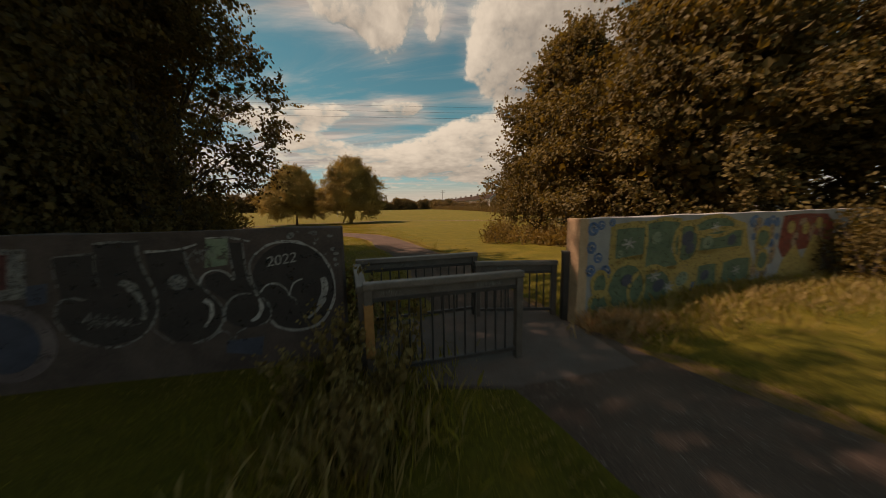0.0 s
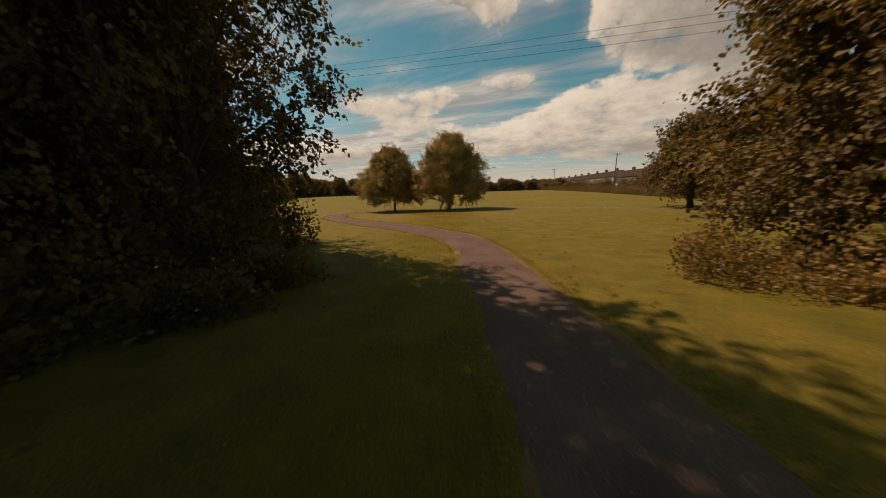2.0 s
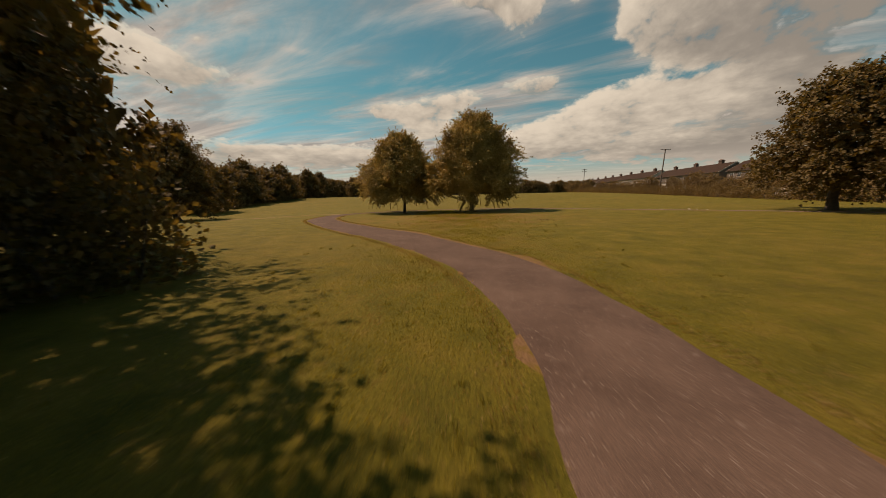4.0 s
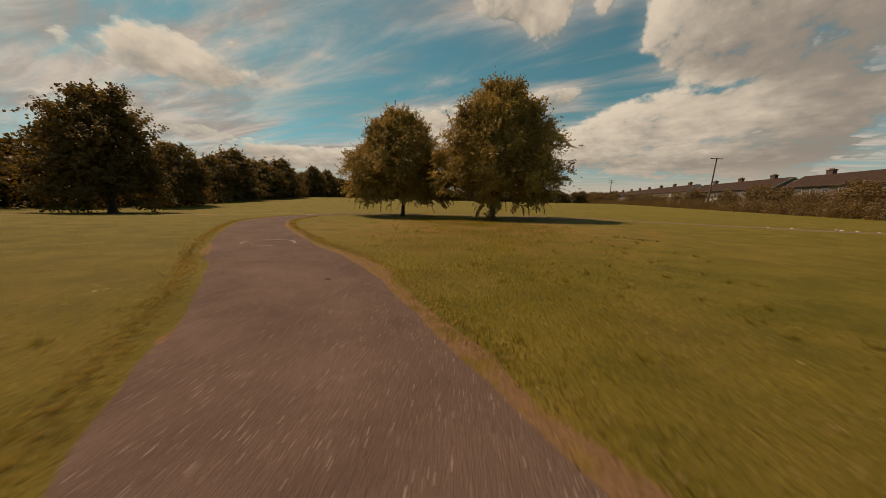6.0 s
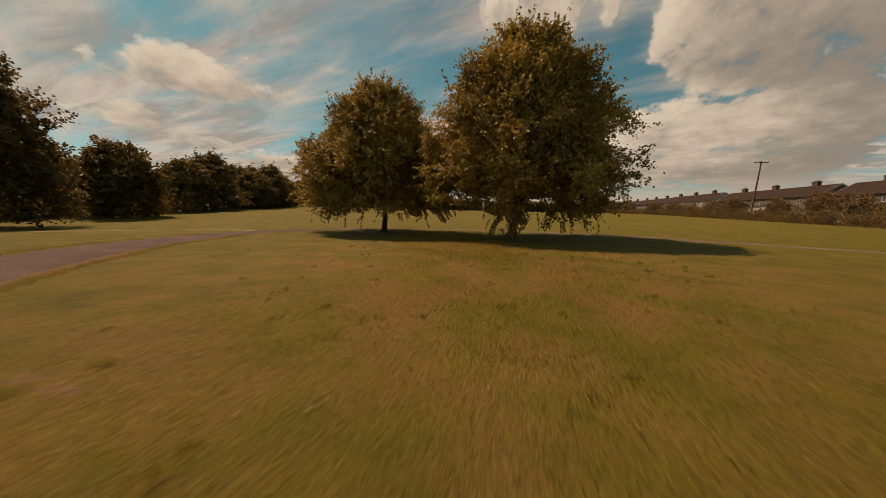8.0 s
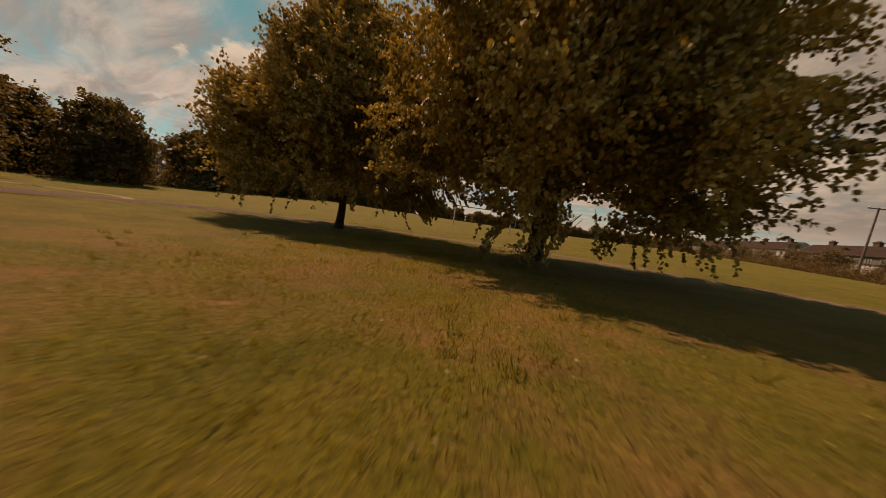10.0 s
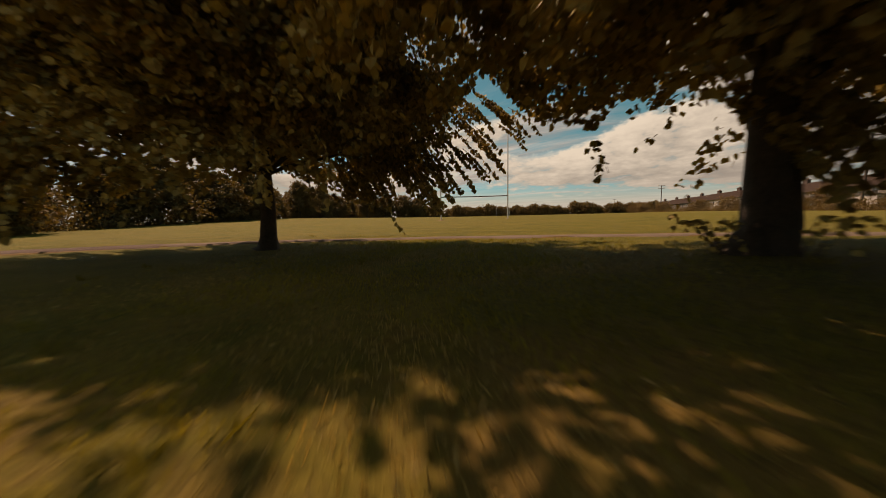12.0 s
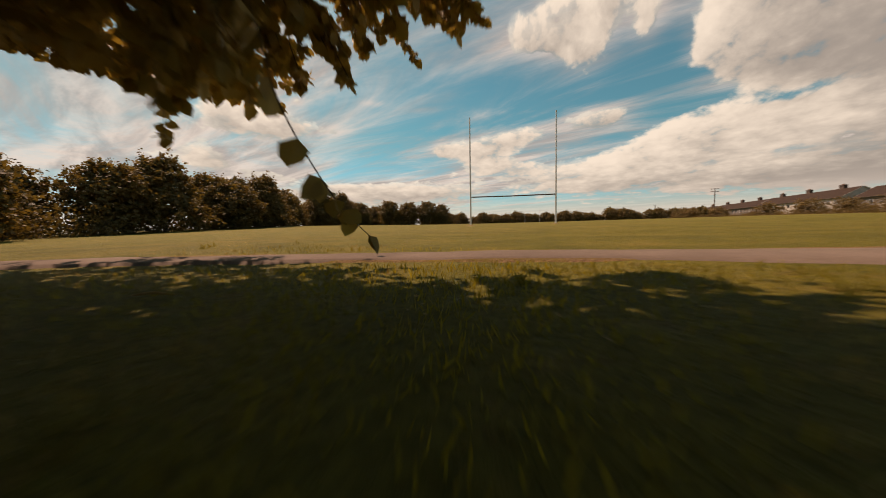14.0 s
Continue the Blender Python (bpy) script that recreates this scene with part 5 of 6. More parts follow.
for k in range(4):
    paint_stroke(W, "scribble", [(4.06 + 0.05 * k, 1.30 + 0.03 * k), (4.14 + 0.05 * k, 1.40), (4.16 + 0.05 * k, 1.26 + 0.02 * k)], 0.02, PAINT_PALE, 0.0135 + 0.0002 * k)
paint_fill(W, "painted_panel", [(2.05, 0.95), (2.62, 0.98), (2.69, 1.47), (2.05, 1.50)], PAINT_PALE, 0.004)
paint_fill(W, "painted_panel", [(2.0, 1.07), (2.49, 1.08), (2.55, 1.42), (2.0, 1.44)], PAINT_WINE, 0.008)
paint_fill(W, "painted_disc", oval(2.38, 0.53, 0.42, 0.41), PAINT_MAUVE, 0.0045)
paint_fill(W, "painted_disc", oval(2.36, 0.53, 0.31, 0.31), PAINT_NAVY, 0.0085)
paint_fill(W, "painted_patch", [(4.34, 0.36), (4.72, 0.37), (4.68, 0.15), (4.32, 0.22)], PAINT_NAVY, 0.0075)
paint_fill(W, "painted_patch", [(4.25, 1.51), (4.46, 1.51), (4.43, 1.22), (4.21, 1.2)], PAINT_MINT, 0.0032)
paint_fill(W, "painted_patch", [(2.63, 1.1), (2.81, 1.12), (2.78, 0.92), (2.62, 0.90)], PAINT_NAVY, 0.0032)
# flaking pale specks near the end of the wall
flake = random.Random(19)
for k in range(46):
    x, z, q = flake.uniform(4.9, 5.58), flake.uniform(1.12, 1.56), flake.uniform(0.012, 0.035)
    if (x - 5.08) ** 2 / 0.22 + (z - 0.93) ** 2 / 0.29 > 1:
        paint_fill(W, "flake", oval(x, z, q, q * flake.uniform(0.5, 1.2), n=7), PAINT_PALE, 0.0035 + 0.0001 * (k % 9))
tx = bpy.data.curves.new("tag_text", "FONT")
tx.body, tx.size, tx.extrude, tx.align_x, tx.shear = "2022", 0.16, 0.0015, "CENTER", 0.25
tmp = new("tag_text", tx)
text_mesh = bpy.data.meshes.new_from_object(tmp.evaluated_get(bpy.context.evaluated_depsgraph_get()))
bpy.data.objects.remove(tmp)
text_mesh.materials.append(PAINT_WHITE)
tag = new("sprayed_number", text_mesh)
tag.parent = W
tag.matrix_local = pose(4.98, -0.018, 1.20, 90, -8, 0)
tag["label"] = "2022 sprayed in white"

W = wall_right
for k, (x, z, r) in enumerate(((0.24, 1.45, 0.10), (0.40, 1.50, 0.07), (0.22, 1.18, 0.09), (0.36, 1.02, 0.08), (0.22, 0.84, 0.09), (0.52, 0.80, 0.10), (0.62, 1.53, 0.06), (2.06, 1.03, 0.11), (2.75, 0.30, 0.12), (1.02, 0.15, 0.08), (4.5, 1.42, 0.13), (5.15, 1.40, 0.13), (0.45, 0.22, 0.09))):
    paint_fill(W, "blue_flower", oval(x, z, r * 1.1, r, n=14), PAINT_BLUE, 0.004)
    paint_stroke(W, "flower_swirl", oval(x, z, r * 0.5, r * 0.45, 0, 280, 10), 0.02, PAINT_WHITE, 0.012)
GREEN = [("rect", 0.68, 0.94, 1.36, 1.46), ("oval", 0.98, 0.50, 0.42, 0.40), ("rect", 1.36, 0.70, 2.2, 1.52), ("oval", 1.55, 0.42, 0.52, 0.36), ("oval", 2.4, 1.12, 0.34, 0.34), ("rect", 2.75, 0.92, 4.1, 1.30),
         ("oval", 3.2, 1.38, 0.62, 0.18), ("rect", 2.75, 0.22, 3.35, 0.72), ("rect", 3.5, 0.2, 4.45, 0.74), ("oval", 0.42, 0.62, 0.16, 0.18), ("oval", 0.42, 0.32, 0.2, 0.17), ("oval", 4.85, 1.08, 0.26, 0.2), ("oval", 4.9, 0.62, 0.22, 0.2)]
paint_fill(W, "ochre_ground", [(0.62, 0.12), (1.6, 0.06), (2.9, 0.1), (4.5, 0.12), (4.6, 0.6), (4.35, 1.0), (4.2, 1.4), (3.5, 1.55), (2.2, 1.5), (1.2, 1.54), (0.6, 1.5), (0.58, 0.9), (0.75, 0.6)], PAINT_YELLOW, 0.0035)
for k, (form, a, b, c, d) in enumerate(GREEN):
    pts = oval(a, b, c, d, n=24) if form == "oval" else [(a, b), (c, b + 0.03), (c + 0.02, (b + d) / 2), (c, d), ((a + c) / 2, d + 0.03), (a, d - 0.02)]
    paint_fill(W, "green_letter", pts, PAINT_GREEN, 0.0045 + 0.0004 * k)
    paint_stroke(W, "yellow_outline", loop(pts), 0.085, PAINT_YELLOW, 0.0115 + 0.0002 * k)
for k, (x, z, r) in enumerate(((1.62, 1.25, 0.13), (2.42, 1.2, 0.16), (2.5, 1.02, 0.12), (3.0, 1.1, 0.15), (3.75, 1.1, 0.13), (1.75, 0.45, 0.14), (2.35, 0.5, 0.16), (3.0, 0.5, 0.12), (0.98, 0.62, 0.12), (0.8, 1.05, 0.07))):
    paint_fill(W, "dark_spot", oval(x, z, r, r * 0.8, n=12, lean=0.2), PAINT_NAVY if k % 3 else PAINT_MINT, 0.0132 + 0.0003 * k)
for x, z in ((0.98, 1.2), (1.62, 0.62), (3.2, 1.36), (2.0, 0.4), (4.0, 0.5)):
    for k in range(3):
        a = radians(60 * k + 12)
        dx, dz = 0.15 * math.cos(a), 0.10 * math.sin(a)
        paint_stroke(W, "white_star", [(x - dx, z - dz), (x, z), (x + dx, z + dz)], 0.03, PAINT_WHITE, 0.0155 + 0.0004 * k)
paint_fill(W, "red_figure", [(5.5, 0.85), (5.75, 0.6), (6.2, 0.72), (6.9, 0.75), (7.9, 0.8), (8.1, 1.2), (7.6, 1.5), (6.4, 1.53), (5.6, 1.5)], PAINT_RED, 0.004)
paint_fill(W, "yellow_figure", [(5.5, 0.1), (5.75, 0.55), (6.2, 0.9), (6.6, 0.5), (7.0, 1.05), (7.5, 0.95), (7.6, 0.2), (6.6, 0.05)], PAINT_YELLOW, 0.008)
for k, (x, z, rx, rz) in enumerate(((4.62, 1.34, 0.13, 0.16), (4.78, 0.86, 0.20, 0.15), (5.12, 1.16, 0.14, 0.20), (5.28, 0.72, 0.12, 0.22), (4.62, 0.42, 0.14, 0.14), (5.0, 0.38, 0.16, 0.12))):
    paint_fill(W, "peach_patch", oval(x, z, rx, rz, n=14, lean=0.2), PAINT_PEACH, 0.0062 + 0.0003 * k)
for k, (x, z, q) in enumerate(((4.42, 1.42, 0.12), (4.95, 1.36, 0.13), (5.34, 1.38, 0.11), (5.2, 0.95, 0.10), (4.5, 1.12, 0.08), (5.38, 1.08, 0.08))):
    paint_fill(W, "blue_flower", oval(x, z, q, q * 0.9, n=12), PAINT_BLUE, 0.0085 + 0.0003 * k)
for k, (x, z, rx, rz) in enumerate(((6.15, 0.98, 0.12, 0.2), (6.9, 1.1, 0.10, 0.22), (7.35, 1.05, 0.12, 0.18), (6.45, 1.36, 0.15, 0.08))):
    paint_fill(W, "peach_patch", oval(x, z, rx, rz, n=14, lean=0.3), PAINT_PEACH, 0.0090 + 0.0003 * k)
for x, z in ((5.95, 1.25), (6.6, 1.2), (7.2, 1.3)):
    paint_fill(W, "yellow_spot", oval(x, z, 0.16, 0.14, n=16), PAINT_YELLOW, 0.0085)

# ---- ground details ----
pad_pts = [(-1.0, 4.05), (-0.45, 3.72), (0.56, 3.66), (1.93, 3.95), (1.74, 5.0), (1.5, 5.75), (0.4, 5.95), (-1.2, 5.35)]
bm = bmesh.new()
vs = [bm.verts.new((x, y, ground_z(x, y) + 0.032)) for x, y in pad_pts]
f = bm.faces.new(vs)
r = bmesh.ops.extrude_face_region(bm, geom=[f])
for v in r["geom"]:
    if isinstance(v, bmesh.types.BMVert):
        v.co.z -= 0.12
bmesh.ops.recalc_face_normals(bm, faces=bm.faces)
bmesh.ops.bevel(bm, geom=bm.edges[:], offset=0.01, segments=2, affect="EDGES")
tagged(part("concrete_pad", bm, CONCRETE), "stained brown concrete pad in the path around the barriers", "pavement", kind="structure")

for a0, a1, grow in ((15, 165, 1.0), (190, 250, 1.08), (275, 340, 0.94)):
    ring_v, ring_f = [], []
    for i in range(21):
        a = radians(a0 + (a1 - a0) * i / 20)
        half = (0.055 if a0 == 15 else 0.028) * math.sin(math.pi * (i + 0.5) / 21) * max(0.15, 0.9 + 1.1 * noise.noise((i * 0.83, a0, 2.0)))
        for rr in (0.6 - half, 0.6 + half):
            w = grow * rr * (1 + 0.07 * noise.noise((math.cos(a) * 2, math.sin(a) * 2, 3.0)))
            x, y = -13.3 + w * math.cos(a), 27.0 + 0.8 * w * math.sin(a)
            ring_v.append((x, y, ground_z(x, y) + 0.044))
        if i:
            ring_f.append((2 * i - 2, 2 * i - 1, 2 * i + 1, 2 * i))
    tagged(raw("repair_mark", ring_v, ring_f, REPAIR), "pale curved mark of an old repair in the asphalt", "patch", "repair marks", "structure")


def bare_patch(x, y, rx, ry, turn, seed, label="worn patch of bare brown soil in the grass", mat=VERGE, lift=0.012):
    vs, n = [(x, y, ground_z(x, y) + lift)], 22
    for i in range(n):
        a = 2 * math.pi * i / n
        k = 1 + 0.4 * noise.fractal((math.cos(a) * 1.5, math.sin(a) * 1.5, seed), 0.7, 2.0, 3)
        u, v = rx * k * math.cos(a), ry * k * math.sin(a)
        px, py = x + u * math.cos(turn) - v * math.sin(turn), y + u * math.sin(turn) + v * math.cos(turn)
        vs.append((px, py, ground_z(px, py) - 0.004))
    fs = [(0, i + 1, (i + 1) % n + 1) for i in range(n)]
    return tagged(raw("bare_patch", vs, fs, mat, smooth=True), label, "soil", "bare patches in the grass")


bare_patch(-11.62, 35.15, 0.36, 0.10, 1.5, 3.1, "scuffed hollow of bare reddish soil in the grass", RED_SOIL, 0.014)
bare_patch(-11.30, 34.55, 0.30, 0.12, 1.2, 6.3, "scuffed hollow of bare reddish soil in the grass", RED_SOIL, 0.014)
bare_patch(-12.4, 29.8, 0.55, 0.07, 0.15, 8.1)
bare_patch(-8.4, 33.6, 0.35, 0.06, 0.2, 9.4)
bare_patch(-7.92, 27.9, 0.16, 0.05, 0.6, 2.4)
bare_patch(-12.9, 36.9, 0.30, 0.08, 0.9, 1.4, "scuffed hollow of bare reddish soil in the grass", RED_SOIL, 0.012)
# the hollow has no depth; this dark strip paints its shade
bare_patch(-11.69, 35.33, 0.17, 0.035, 1.35, 5.4, "dark rim with the shade of a scuffed hollow painted in", DARK_SOIL_AND_SHADE, 0.03)
bare_patch(-5.25, 33.72, 0.62, 0.07, -0.35, 4.2, "torn strip of dark soil in the grass", DARK_SOIL_AND_SHADE, 0.016)
bare_patch(2.15, 4.55, 0.45, 0.28, 0.4, 7.7, "bare dusty soil at the foot of the wall")

# clods of dug turf lying in a line on the grass
for k, (x, y, r) in enumerate(((-5.75, 33.98, 0.055), (-5.66, 33.86, 0.04), (-5.5, 33.9, 0.06), (-5.3, 33.7, 0.035), (-5.12, 33.74, 0.05), (-5.05, 33.55, 0.06), (-4.86, 33.6, 0.04), (-4.7, 33.44, 0.05))):
    bm = bmesh.new()
    bmesh.ops.create_icosphere(bm, subdivisions=2, radius=r)
    for v in bm.verts:
        v.co *= 1 + 0.55 * noise.noise(v.co * 14 + Vector((3 * k, 0, 0)))
        v.co.z *= 0.34
        v.co.xy *= 0.7
    clod = part("turf_clod", bm, DARK_SOIL_AND_SHADE)
    clod.location = (x, y, ground_z(x, y) + 0.25 * r)
    tagged(clod, "dark clod of dug soil and turf on the grass", "soil", "clods on the grass")

# pale stones lying by the trodden path
for k, (x, y, r) in enumerate(((4.96, 45.2, 0.06), (4.85, 44.6, 0.08), (5.3, 44.5, 0.06), (3.0, 44.5, 0.07), (5.9, 44.3, 0.05), (2.2, 44.8, 0.05))):
    bm = bmesh.new()
    bmesh.ops.create_icosphere(bm, subdivisions=2, radius=r)
    for v in bm.verts:
        v.co *= 1 + 0.3 * noise.noise(v.co * 9 + Vector((k, 0, 0)))
        v.co.z *= 0.55
    st = part("stone", bm, HOUSE_WHITE)
    st.location = (x, y, ground_z(x, y) + 0.3 * r)
    tagged(st, "pale rough stone lying in the grass by the path", "stone", "stones by the path")

# ---- grass, tufts and flowers ----
rng = np.random.default_rng(77)


def path_gap(px, py):
    """Distance of places from the middle of the path, less its half width."""
    line = spline(PATH_LINE, 0.5)
    best = np.full(len(px), 99.0)
    for x, y, w in line:
        best = np.minimum(best, np.hypot(px - x, py - y) - w / 2)
    return best


def blade_field(name, px, py, tall, wide, mat, label, lean=0.35):
    n = len(px)
    pz = np.array([ground_z(a, b) for a, b in zip(px, py)])
    c = np.stack([px, py, pz - 0.004], 1)
    ax = unit(np.stack([rng.normal(0, lean, n), rng.normal(0, lean, n), np.ones(n)], 1))
    side = unit(np.cross(ax, rng.normal(0, 1, (n, 3))))
    h = (tall * rng.uniform(0.4, 1.25, n))[:, None]
    bend = unit(rng.normal(0, 1, (n, 3))) * np.array((1, 1, 0.0))
    v = np.stack([c - side * wide, c + side * wide, c + ax * h * 0.6 + side * wide * 0.8 + bend * h * 0.08, c + ax * h + bend * h * 0.3], 1)
    f = (np.arange(n) * 4)[:, None] + np.arange(4)[None]
    return tagged(raw(name, v.reshape(-1, 3), f, mat), label, "grass", kind="stuff")


FLIGHT = spline([(-0.3, 2.5), (-0.8, 8.0), (-3.0, 13.0), (-6.2, 22.0), (-8.8, 28.0), (-10.6, 35.0), (-13.0, 38.6), (-16.0, 42.4), (-18.4, 47.0)], 0.25)
k = 190000
i = rng.integers(0, len(FLIGHT), k)
px, py = FLIGHT[i, 0] + rng.uniform(-4.5, 4.5, k) * rng.uniform(0.3, 1, k), FLIGHT[i, 1] + rng.uniform(-0.6, 0.6, k)
gap = path_gap(px, py)
ok = (gap > 0.02) & ~((np.abs(px - 0.35) < 1.45) & (np.abs(py - 4.75) < 1.1))
patchy = np.array([noise.noise((x * 0.8, y * 0.8, 1.0)) for x, y in zip(px, py)])
fresh = ok & (patchy > -0.12)
blade_field("grass", px[fresh], py[fresh], 0.045, 0.0035, BLADE, "short mown green and yellow grass blades")
dry = ok & (patchy <= -0.12)
blade_field("dry_grass", px[dry], py[dry], 0.04, 0.0032, STRAW, "short dry straw-coloured grass blades")
# ragged fringe on the path edges
line = spline(PATH_LINE[:16], 0.1)
k = 26000
i = rng.integers(1, len(line) - 1, k)
d = unit(line[i + 1, :2] - line[i - 1, :2])
off = (line[i, 2] / 2 + rng.normal(0.06, 0.09, k)) * rng.choice((-1, 1), k)
blade_field("path_edge_grass", line[i, 0] - d[:, 1] * off, line[i, 1] + d[:, 0] * off, 0.06, 0.004, STRAW, "dry grass fringe hanging over the path edge", 0.6)

# coarse darker tufts, and dry bits that lie among the blades
k = 480
i = rng.integers(0, len(FLIGHT), k)
tx0, ty0 = FLIGHT[i, 0] + rng.uniform(-5, 5, k), FLIGHT[i, 1] + rng.uniform(-0.6, 0.6, k)
keep = (path_gap(tx0, ty0) > 0.15) & (ty0 > 7.5)
tx0, ty0 = np.repeat(tx0[keep], 16), np.repeat(ty0[keep], 16)
blade_field("coarse_tufts", tx0 + rng.normal(0, 0.035, len(tx0)), ty0 + rng.normal(0, 0.035, len(ty0)), 0.075, 0.0045, TUFT, "coarse darker tufts standing out of the mown grass", 0.55)
k = 1700
i = rng.integers(0, len(FLIGHT), k)
bx, by = FLIGHT[i, 0] + rng.uniform(-5, 5, k), FLIGHT[i, 1] + rng.uniform(-0.6, 0.6, k)
keep = (by > 7.0) & (path_gap(bx, by) > rng.uniform(-0.5, 0.4, k))
bits = np.stack([bx, by, np.array([ground_z(a, b) for a, b in zip(bx, by)]) + 0.026], 1)[keep]
bit_ax = unit(rng.normal(0, 1, bits.shape) * np.array((1, 1, 0.25)))
v, f = leaf_cards(bits, bit_ax, unit(np.cross(bit_ax, np.cross(np.array((0, 0, 1.0)), bit_ax)) + rng.normal(0, 0.3, bits.shape)), rng.uniform(0.014, 0.034, len(bits)), "plain")
tagged(raw("fallen_leaves", v, f, STRAW), "dry fallen leaves and pale bits scattered over grass and path", "leaves", kind="stuff")

# long grass by the right-hand wall and behind the brambles
k = 9000
u = rng.uniform(0.2, 9.5, k)
w = np.abs(rng.normal(0, 1, k)) * (0.35 + 0.09 * u) + 0.05
wx, wy = 10.04 / 10.76, 3.88 / 10.76
blade_field("long_grass", 1.76 + u[:3600] * wx + w[:3600] * wy, 5.12 + u[:3600] * wy - w[:3600] * wx, 0.20, 0.004, BLADE, "long green and yellow grass along the foot of the wall", 0.45)
blade_field("dry_grass", 1.76 + u[3600:] * wx + w[3600:] * wy, 5.12 + u[3600:] * wy - w[3600:] * wx, 0.23, 0.0035, STRAW, "long dry straw stalks along the foot of the wall", 0.45)
m = 1500
blade_field("dry_grass", rng.normal(2.28, 0.24, m), rng.normal(4.92, 0.13, m), 0.27, 0.0035, STRAW_PALE, "clump of dry straw at the end of the wall", 0.6)
k = 2600
blade_field("long_grass", rng.normal(-1.05, 0.42, k), rng.normal(3.45, 0.45, k), 0.20, 0.006, BLADE, "rank weeds and long grass around the barrier foot", 0.4)


# straw-yellow stalks stand in for flecks of sun on the shaded grass
k = 1500
blade_field("dry_grass", rng.normal(-0.95, 0.30, k), rng.normal(3.15, 0.42, k), 0.26, 0.003, STRAW, "tall yellow grass stalks before the barrier, coloured for sun flecks", 0.4)


def weed(x, y, seed, tall):
    """A tall weed: thin stems with leaves along them and pale seed heads."""
    r = np.random.default_rng(seed)
    root = thing("tall_weed", (x, y, ground_z(x, y)), "tall seeding weed beside the barrier", "plant", "weeds by the gate")
    base, ax, sz, heads = [], [], [], []
    for _ in range(7):
        way = unit(np.array((r.normal(0, 0.22), r.normal(0, 0.22), 1.0)))
        h = tall * r.uniform(0.6, 1.1)
        pts = [np.array((r.normal(0, 0.04), r.normal(0, 0.04), -0.02))]
        for s in (0.35, 0.7, 1.0):
            pts.append(pts[0] + way * h * s + np.array((r.normal(0, 0.03), r.normal(0, 0.03), 0)))
        v, f = tube_arrays(pts, [0.006, 0.005, 0.004, 0.002], 5)
        raw("stem", v, f, STRAW, root)
        for _ in range(22):
            t = r.uniform(0.1, 0.95)
            base.append(pts[0] + way * h * t)
            ax.append(unit(r.normal(0, 1, 3) + np.array((0, 0, 0.3))))
            sz.append(r.uniform(0.05, 0.11))
        for _ in range(9):
            heads.append(pts[-1] + r.normal(0, 0.04, 3))
    base, ax, sz = np.array(base), np.array(ax), np.array(sz)
    v, f = leaf_cards(base, ax, unit(np.cross(ax, r.normal(0, 1, (len(ax), 3)))), sz, "plain")
    tagged(raw("leaves", v, f, LEAF_BUSH, root), kind="stuff")
    heads = np.array(heads)
    hax = unit(r.normal(0, 1, (len(heads), 3)))
    v, f = leaf_cards(heads, hax, unit(np.cross(hax, r.normal(0, 1, (len(heads), 3)))), np.full(len(heads), 0.035), "plain")
    tagged(raw("seed_head", v, f, STRAW, root, "pale yellow seed heads"), kind="stuff")


for k, (x, y, h) in enumerate(((-1.1, 3.55, 0.75), (-0.72, 3.5, 0.7), (-1.35, 3.9, 0.9), (-0.95, 3.1, 0.6), (-0.62, 4.05, 0.95), (-1.5, 3.4, 0.6), (-0.75, 2.75, 0.5), (-1.25, 4.75, 1.2), (-1.05, 5.0, 1.25))):
    weed(x, y, 200 + k, h)

# white blossom in the shaded thicket
bl = np.clip(rng.normal(0, 1, (60, 3)), -1.3, 1.3) * np.array((1.2, 1.8, 0.3)) + np.array((-7.6, 12.6, 0.75))
bl[:, 2] = np.abs(bl[:, 2]) + 0.1
bax = unit(rng.normal(0, 1, bl.shape))
v, f = leaf_cards(bl, bax, unit(np.cross(bax, rng.normal(0, 1, bl.shape))), np.full(len(bl), 0.04), "plain")
tagged(raw("white_blossom", v, f, FLOWER), "scattered white blossom in the bramble thicket", "flowers", kind="stuff")


# ---- shoots and hanging twigs of the limes ----


def lime_twig(root, name, pts, leaves, size, seed):
    """A thin twig with leaves on both sides; pts in the world."""
    r = np.random.default_rng(seed)
    foot = np.array(root.matrix_world.translation)
    line = spline([tuple(np.array(p) - foot) for p in pts], 0.05)
    v, f = tube_arrays(line, list(np.linspace(0.006, 0.002, len(line))), 5)
    twig = raw(name, v, f, BARK, root)
    i = r.integers(len(line) // 6, len(line), leaves)
    ax = unit(r.normal(0, 0.55, (leaves, 3)) + np.array((0, 0, -0.8)))
    v, f = leaf_cards(line[i], ax, unit(np.cross(ax, r.normal(0, 1, (leaves, 3)))), size * r.uniform(0.7, 1.15, leaves), "fine")
    tagged(raw("leaves", v, f, LEAF_LIME, twig), kind="stuff")


lime_twig(lime_small, "hanging_twig", [(-18.9, 44.85, 1.6), (-18.62, 45.1, 0.9), (-18.6, 45.2, 0.55), (-18.62, 45.42, 0.25), (-18.6, 45.62, 0.06)], 26, 0.115, 1)
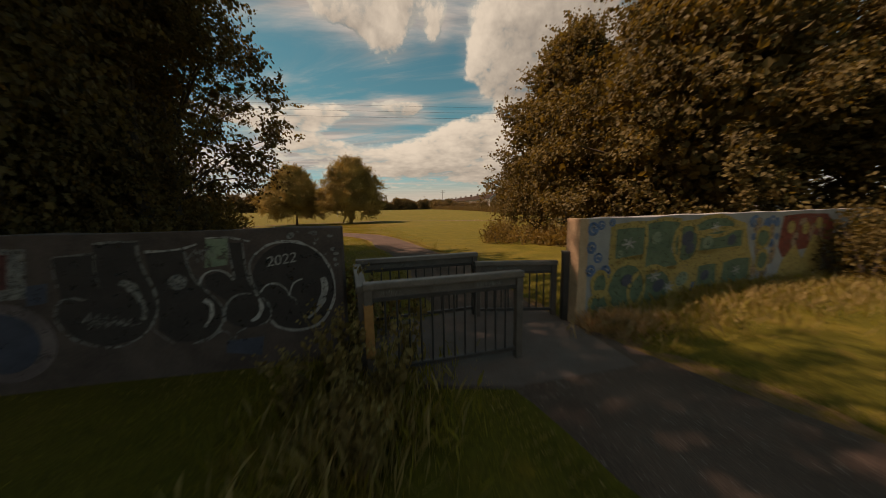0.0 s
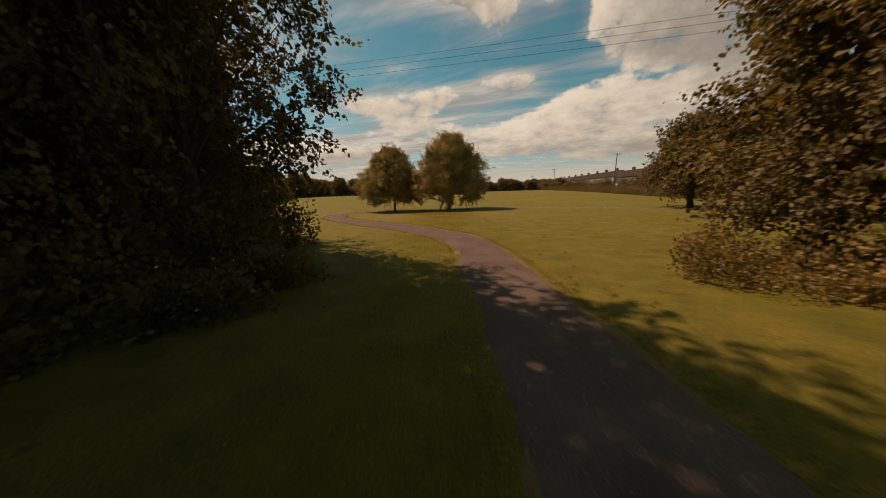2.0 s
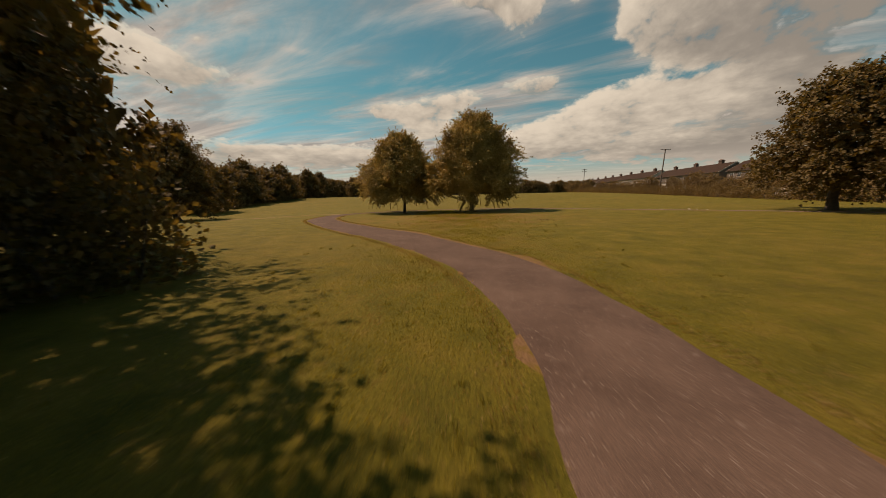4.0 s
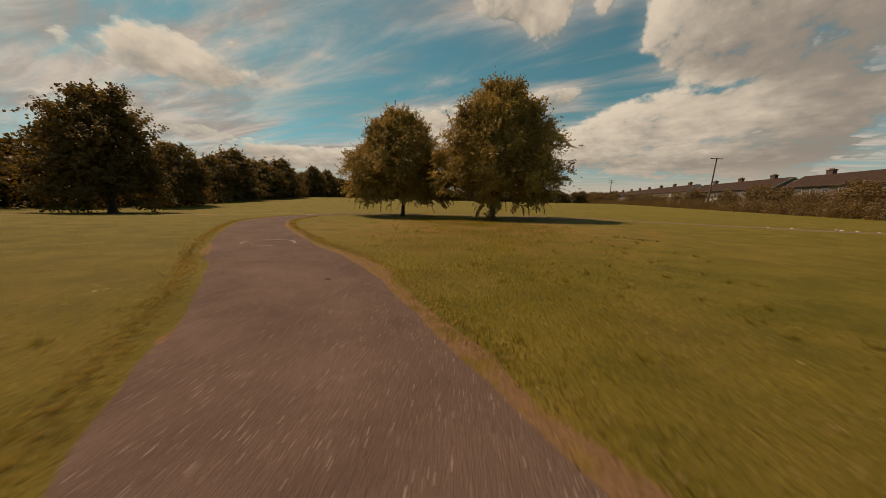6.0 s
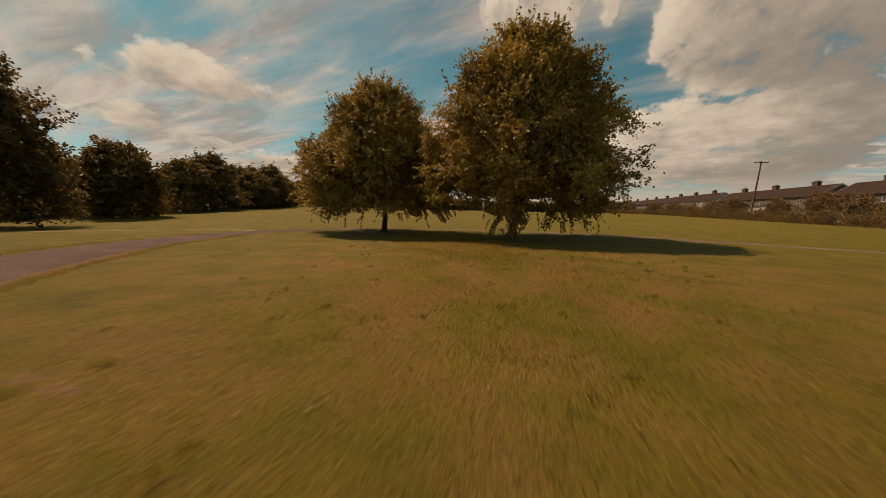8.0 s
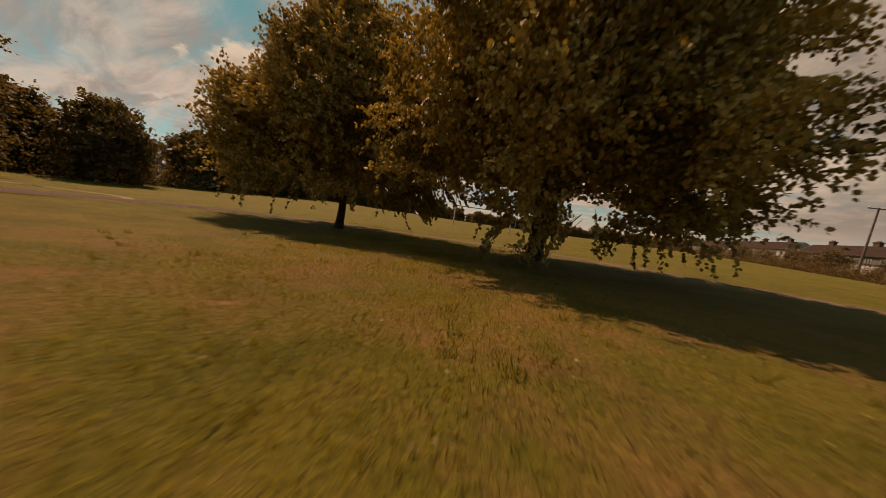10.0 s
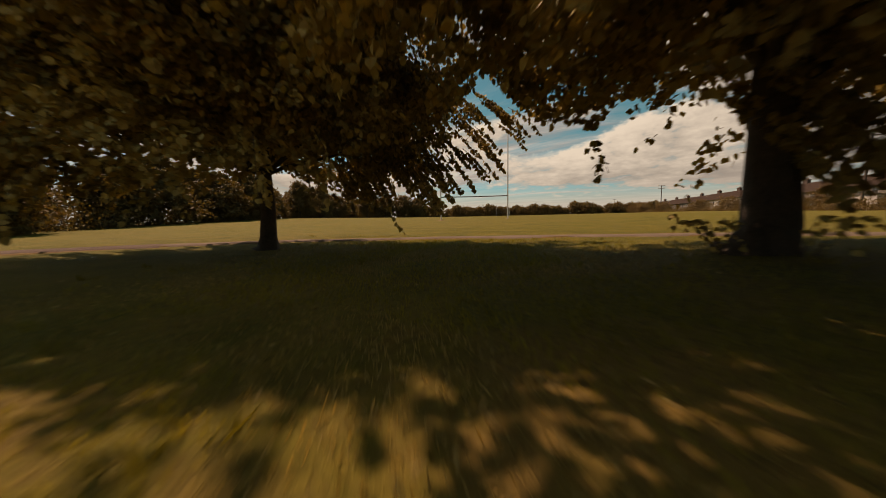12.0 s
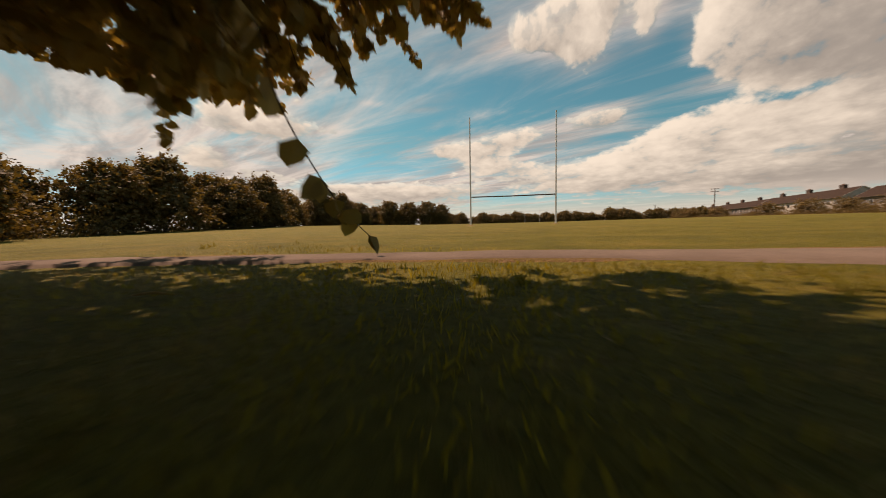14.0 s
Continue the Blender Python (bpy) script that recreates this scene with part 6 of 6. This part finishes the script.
for k in range(30):
    r = np.random.default_rng(300 + k)
    a, d = r.uniform(0, 6.28), r.uniform(1.6, 3.9)
    for root, cx, cy in ((lime_small, -20.8, 43.5), (lime_big, -12.6, 44.3)):
        x, y = cx + d * math.cos(a), cy + d * math.sin(a)
        top = r.uniform(1.0, 1.6)
        pts = [(x - 0.3 * math.cos(a), y - 0.3 * math.sin(a), top), (x, y, top - 0.35), (x + 0.12 * math.cos(a), y + 0.12 * math.sin(a), top - r.uniform(0.6, 1.0))]
        if open_way(np.array(pts)).all():
            lime_twig(root, "hanging_twig", pts, 26, 0.09, 400 + k)
# low sprays of the smaller lime that hang beside the way out
SPRAYS = [(-16.92, 44.40, 0.60), (-16.79, 44.94, 0.82), (-16.64, 45.57, 1.19), (-16.41, 45.89, 1.49), (-15.99, 46.28, 1.92), (-16.32, 46.39, 2.28), (-17.26, 44.70, 0.61), (-17.70, 45.05, 0.99), (-17.49, 45.47, 1.32), (-17.13, 45.79, 1.56), (-16.84, 46.25, 1.99), (-18.11, 45.28, 0.92), (-18.43, 45.30, 1.16), (-18.48, 45.02, 0.73), (-16.81, 46.46, 2.47), (-17.48, 46.32, 2.40), (-17.93, 46.05, 2.12), (-18.45, 45.89, 1.82), (-17.25, 45.13, 0.94), (-18.92, 45.03, 0.91), (-17.25, 46.58, 2.67), (-18.83, 45.63, 1.82),
          (-19.18, 45.75, 1.35), (-19.05, 45.98, 1.48), (-18.92, 46.16, 1.58), (-18.73, 46.27, 1.52), (-18.61, 46.51, 1.62), (-18.54, 46.61, 1.6), (-19.28, 45.59, 1.15), (-19.43, 45.42, 1.0), (-19.54, 45.24, 0.9), (-19.16, 46.29, 1.55), (-19.67, 45.08, 0.95), (-19.22, 45.64, 1.4)]
for k, (x, y, z) in enumerate(SPRAYS):
    r = np.random.default_rng(700 + k)
    for q in range(5):
        dx, dy, dz = r.normal(0, 0.14, 3) * (q > 0)
        lime_twig(lime_small, "hanging_twig", [(x - 0.75 + dx, y + 0.35 + dy, z + 0.75 + dz), (x - 0.35 + dx, y + 0.12 + dy, z + 0.42 + dz), (x + dx, y + dy, z + dz)], 48, 0.085, 720 + 5 * k + q)
# low sprays of the larger lime beyond its trunk
for k, (x, y, z) in enumerate([(-12.81, 44.32, 0.95), (-12.75, 44.09, 0.79), (-12.72, 43.85, 0.66), (-12.69, 43.62, 0.71), (-12.80, 44.11, 1.10), (-12.66, 44.05, 1.02), (-12.62, 43.81, 1.04), (-12.78, 44.31, 1.41), (-12.70, 44.07, 1.36), (-12.66, 43.83, 1.36), (-12.76, 44.52, 1.80), (-12.67, 44.27, 1.72), (-12.59, 44.02, 1.68), (-12.81, 44.54, 2.14), (-12.69, 44.28, 2.02), (-12.67, 43.83, 1.86), (-12.61, 43.58, 0.86), (-12.62, 43.59, 1.26), (-12.48, 43.74, 0.63)]):
    r = np.random.default_rng(900 + k)
    for q in range(4):
        dx, dy, dz = r.normal(0, 0.18, 3) * (q > 0)
        lime_twig(lime_big, "hanging_twig", [(x - 0.4 + dx, y + 0.3 + dy, z + 0.6 + dz), (x - 0.15 + dx, y + 0.1 + dy, z + 0.32 + dz), (x + dx, y + dy, z + dz)], 38, 0.09, 920 + 5 * k + q)
for k in range(13):
    r = np.random.default_rng(500 + k)
    a = r.uniform(2.0, 5.6)
    x, y = -13.1 + 0.35 * math.cos(a), 44.1 + 0.35 * math.sin(a)
    l = r.uniform(0.2, 0.6)
    z = ground_z(x, y)
    lime_twig(lime_big, "foot_shoot", [(x, y, z), (x + 0.5 * l * math.cos(a), y + 0.5 * l * math.sin(a), z + 0.35), (x + 0.8 * l * math.cos(a), y + 0.8 * l * math.sin(a), z + r.uniform(0.1, 0.35))], 12, 0.06, 600 + k)

# sprays of the larger lime that hang almost to the grass on the near side of its trunk
for k in range(30):
    r = np.random.default_rng(1100 + k)
    cx, cy, wide, low = ((-13.30, 41.3, 0.13, 0.18), (-12.45, 41.8, 0.20, 0.14), (-11.55, 44.0, 0.16, 0.30))[k % 3]
    x, y = cx + r.normal(0, wide), cy + r.normal(0, wide)
    z = ground_z(x, y) + low + abs(r.normal(0, 0.15))
    lime_twig(lime_big, "hanging_twig", [(x + 0.40, y + 0.55, z + 0.95), (x + 0.2, y + 0.28, z + 0.62), (x + 0.05, y + 0.06, z + 0.25), (x, y, z)], 28, 0.085, 1200 + k)

# fallen twigs on the grass under the limes
for k, (x, y, a) in enumerate(((-19.4, 45.0, 0.5), (-9.65, 25.3, 0.3))):
    z = ground_z(x, y) + 0.025
    l = 0.10 - 0.05 * k
    v, f = tube_arrays([(x - l * math.cos(a), y - l * math.sin(a), z), (x, y, z + 0.012), (x + l * math.cos(a + 0.2), y + l * math.sin(a + 0.2), z)], [0.006, 0.008, 0.004], 6)
    tagged(raw("fallen_twig", v, f, DARK_SOIL_AND_SHADE if k else STRAW), "dark curled leaf stalk lying on the path" if k else "dry fallen twig lying on the grass", "twig", "fallen twigs")
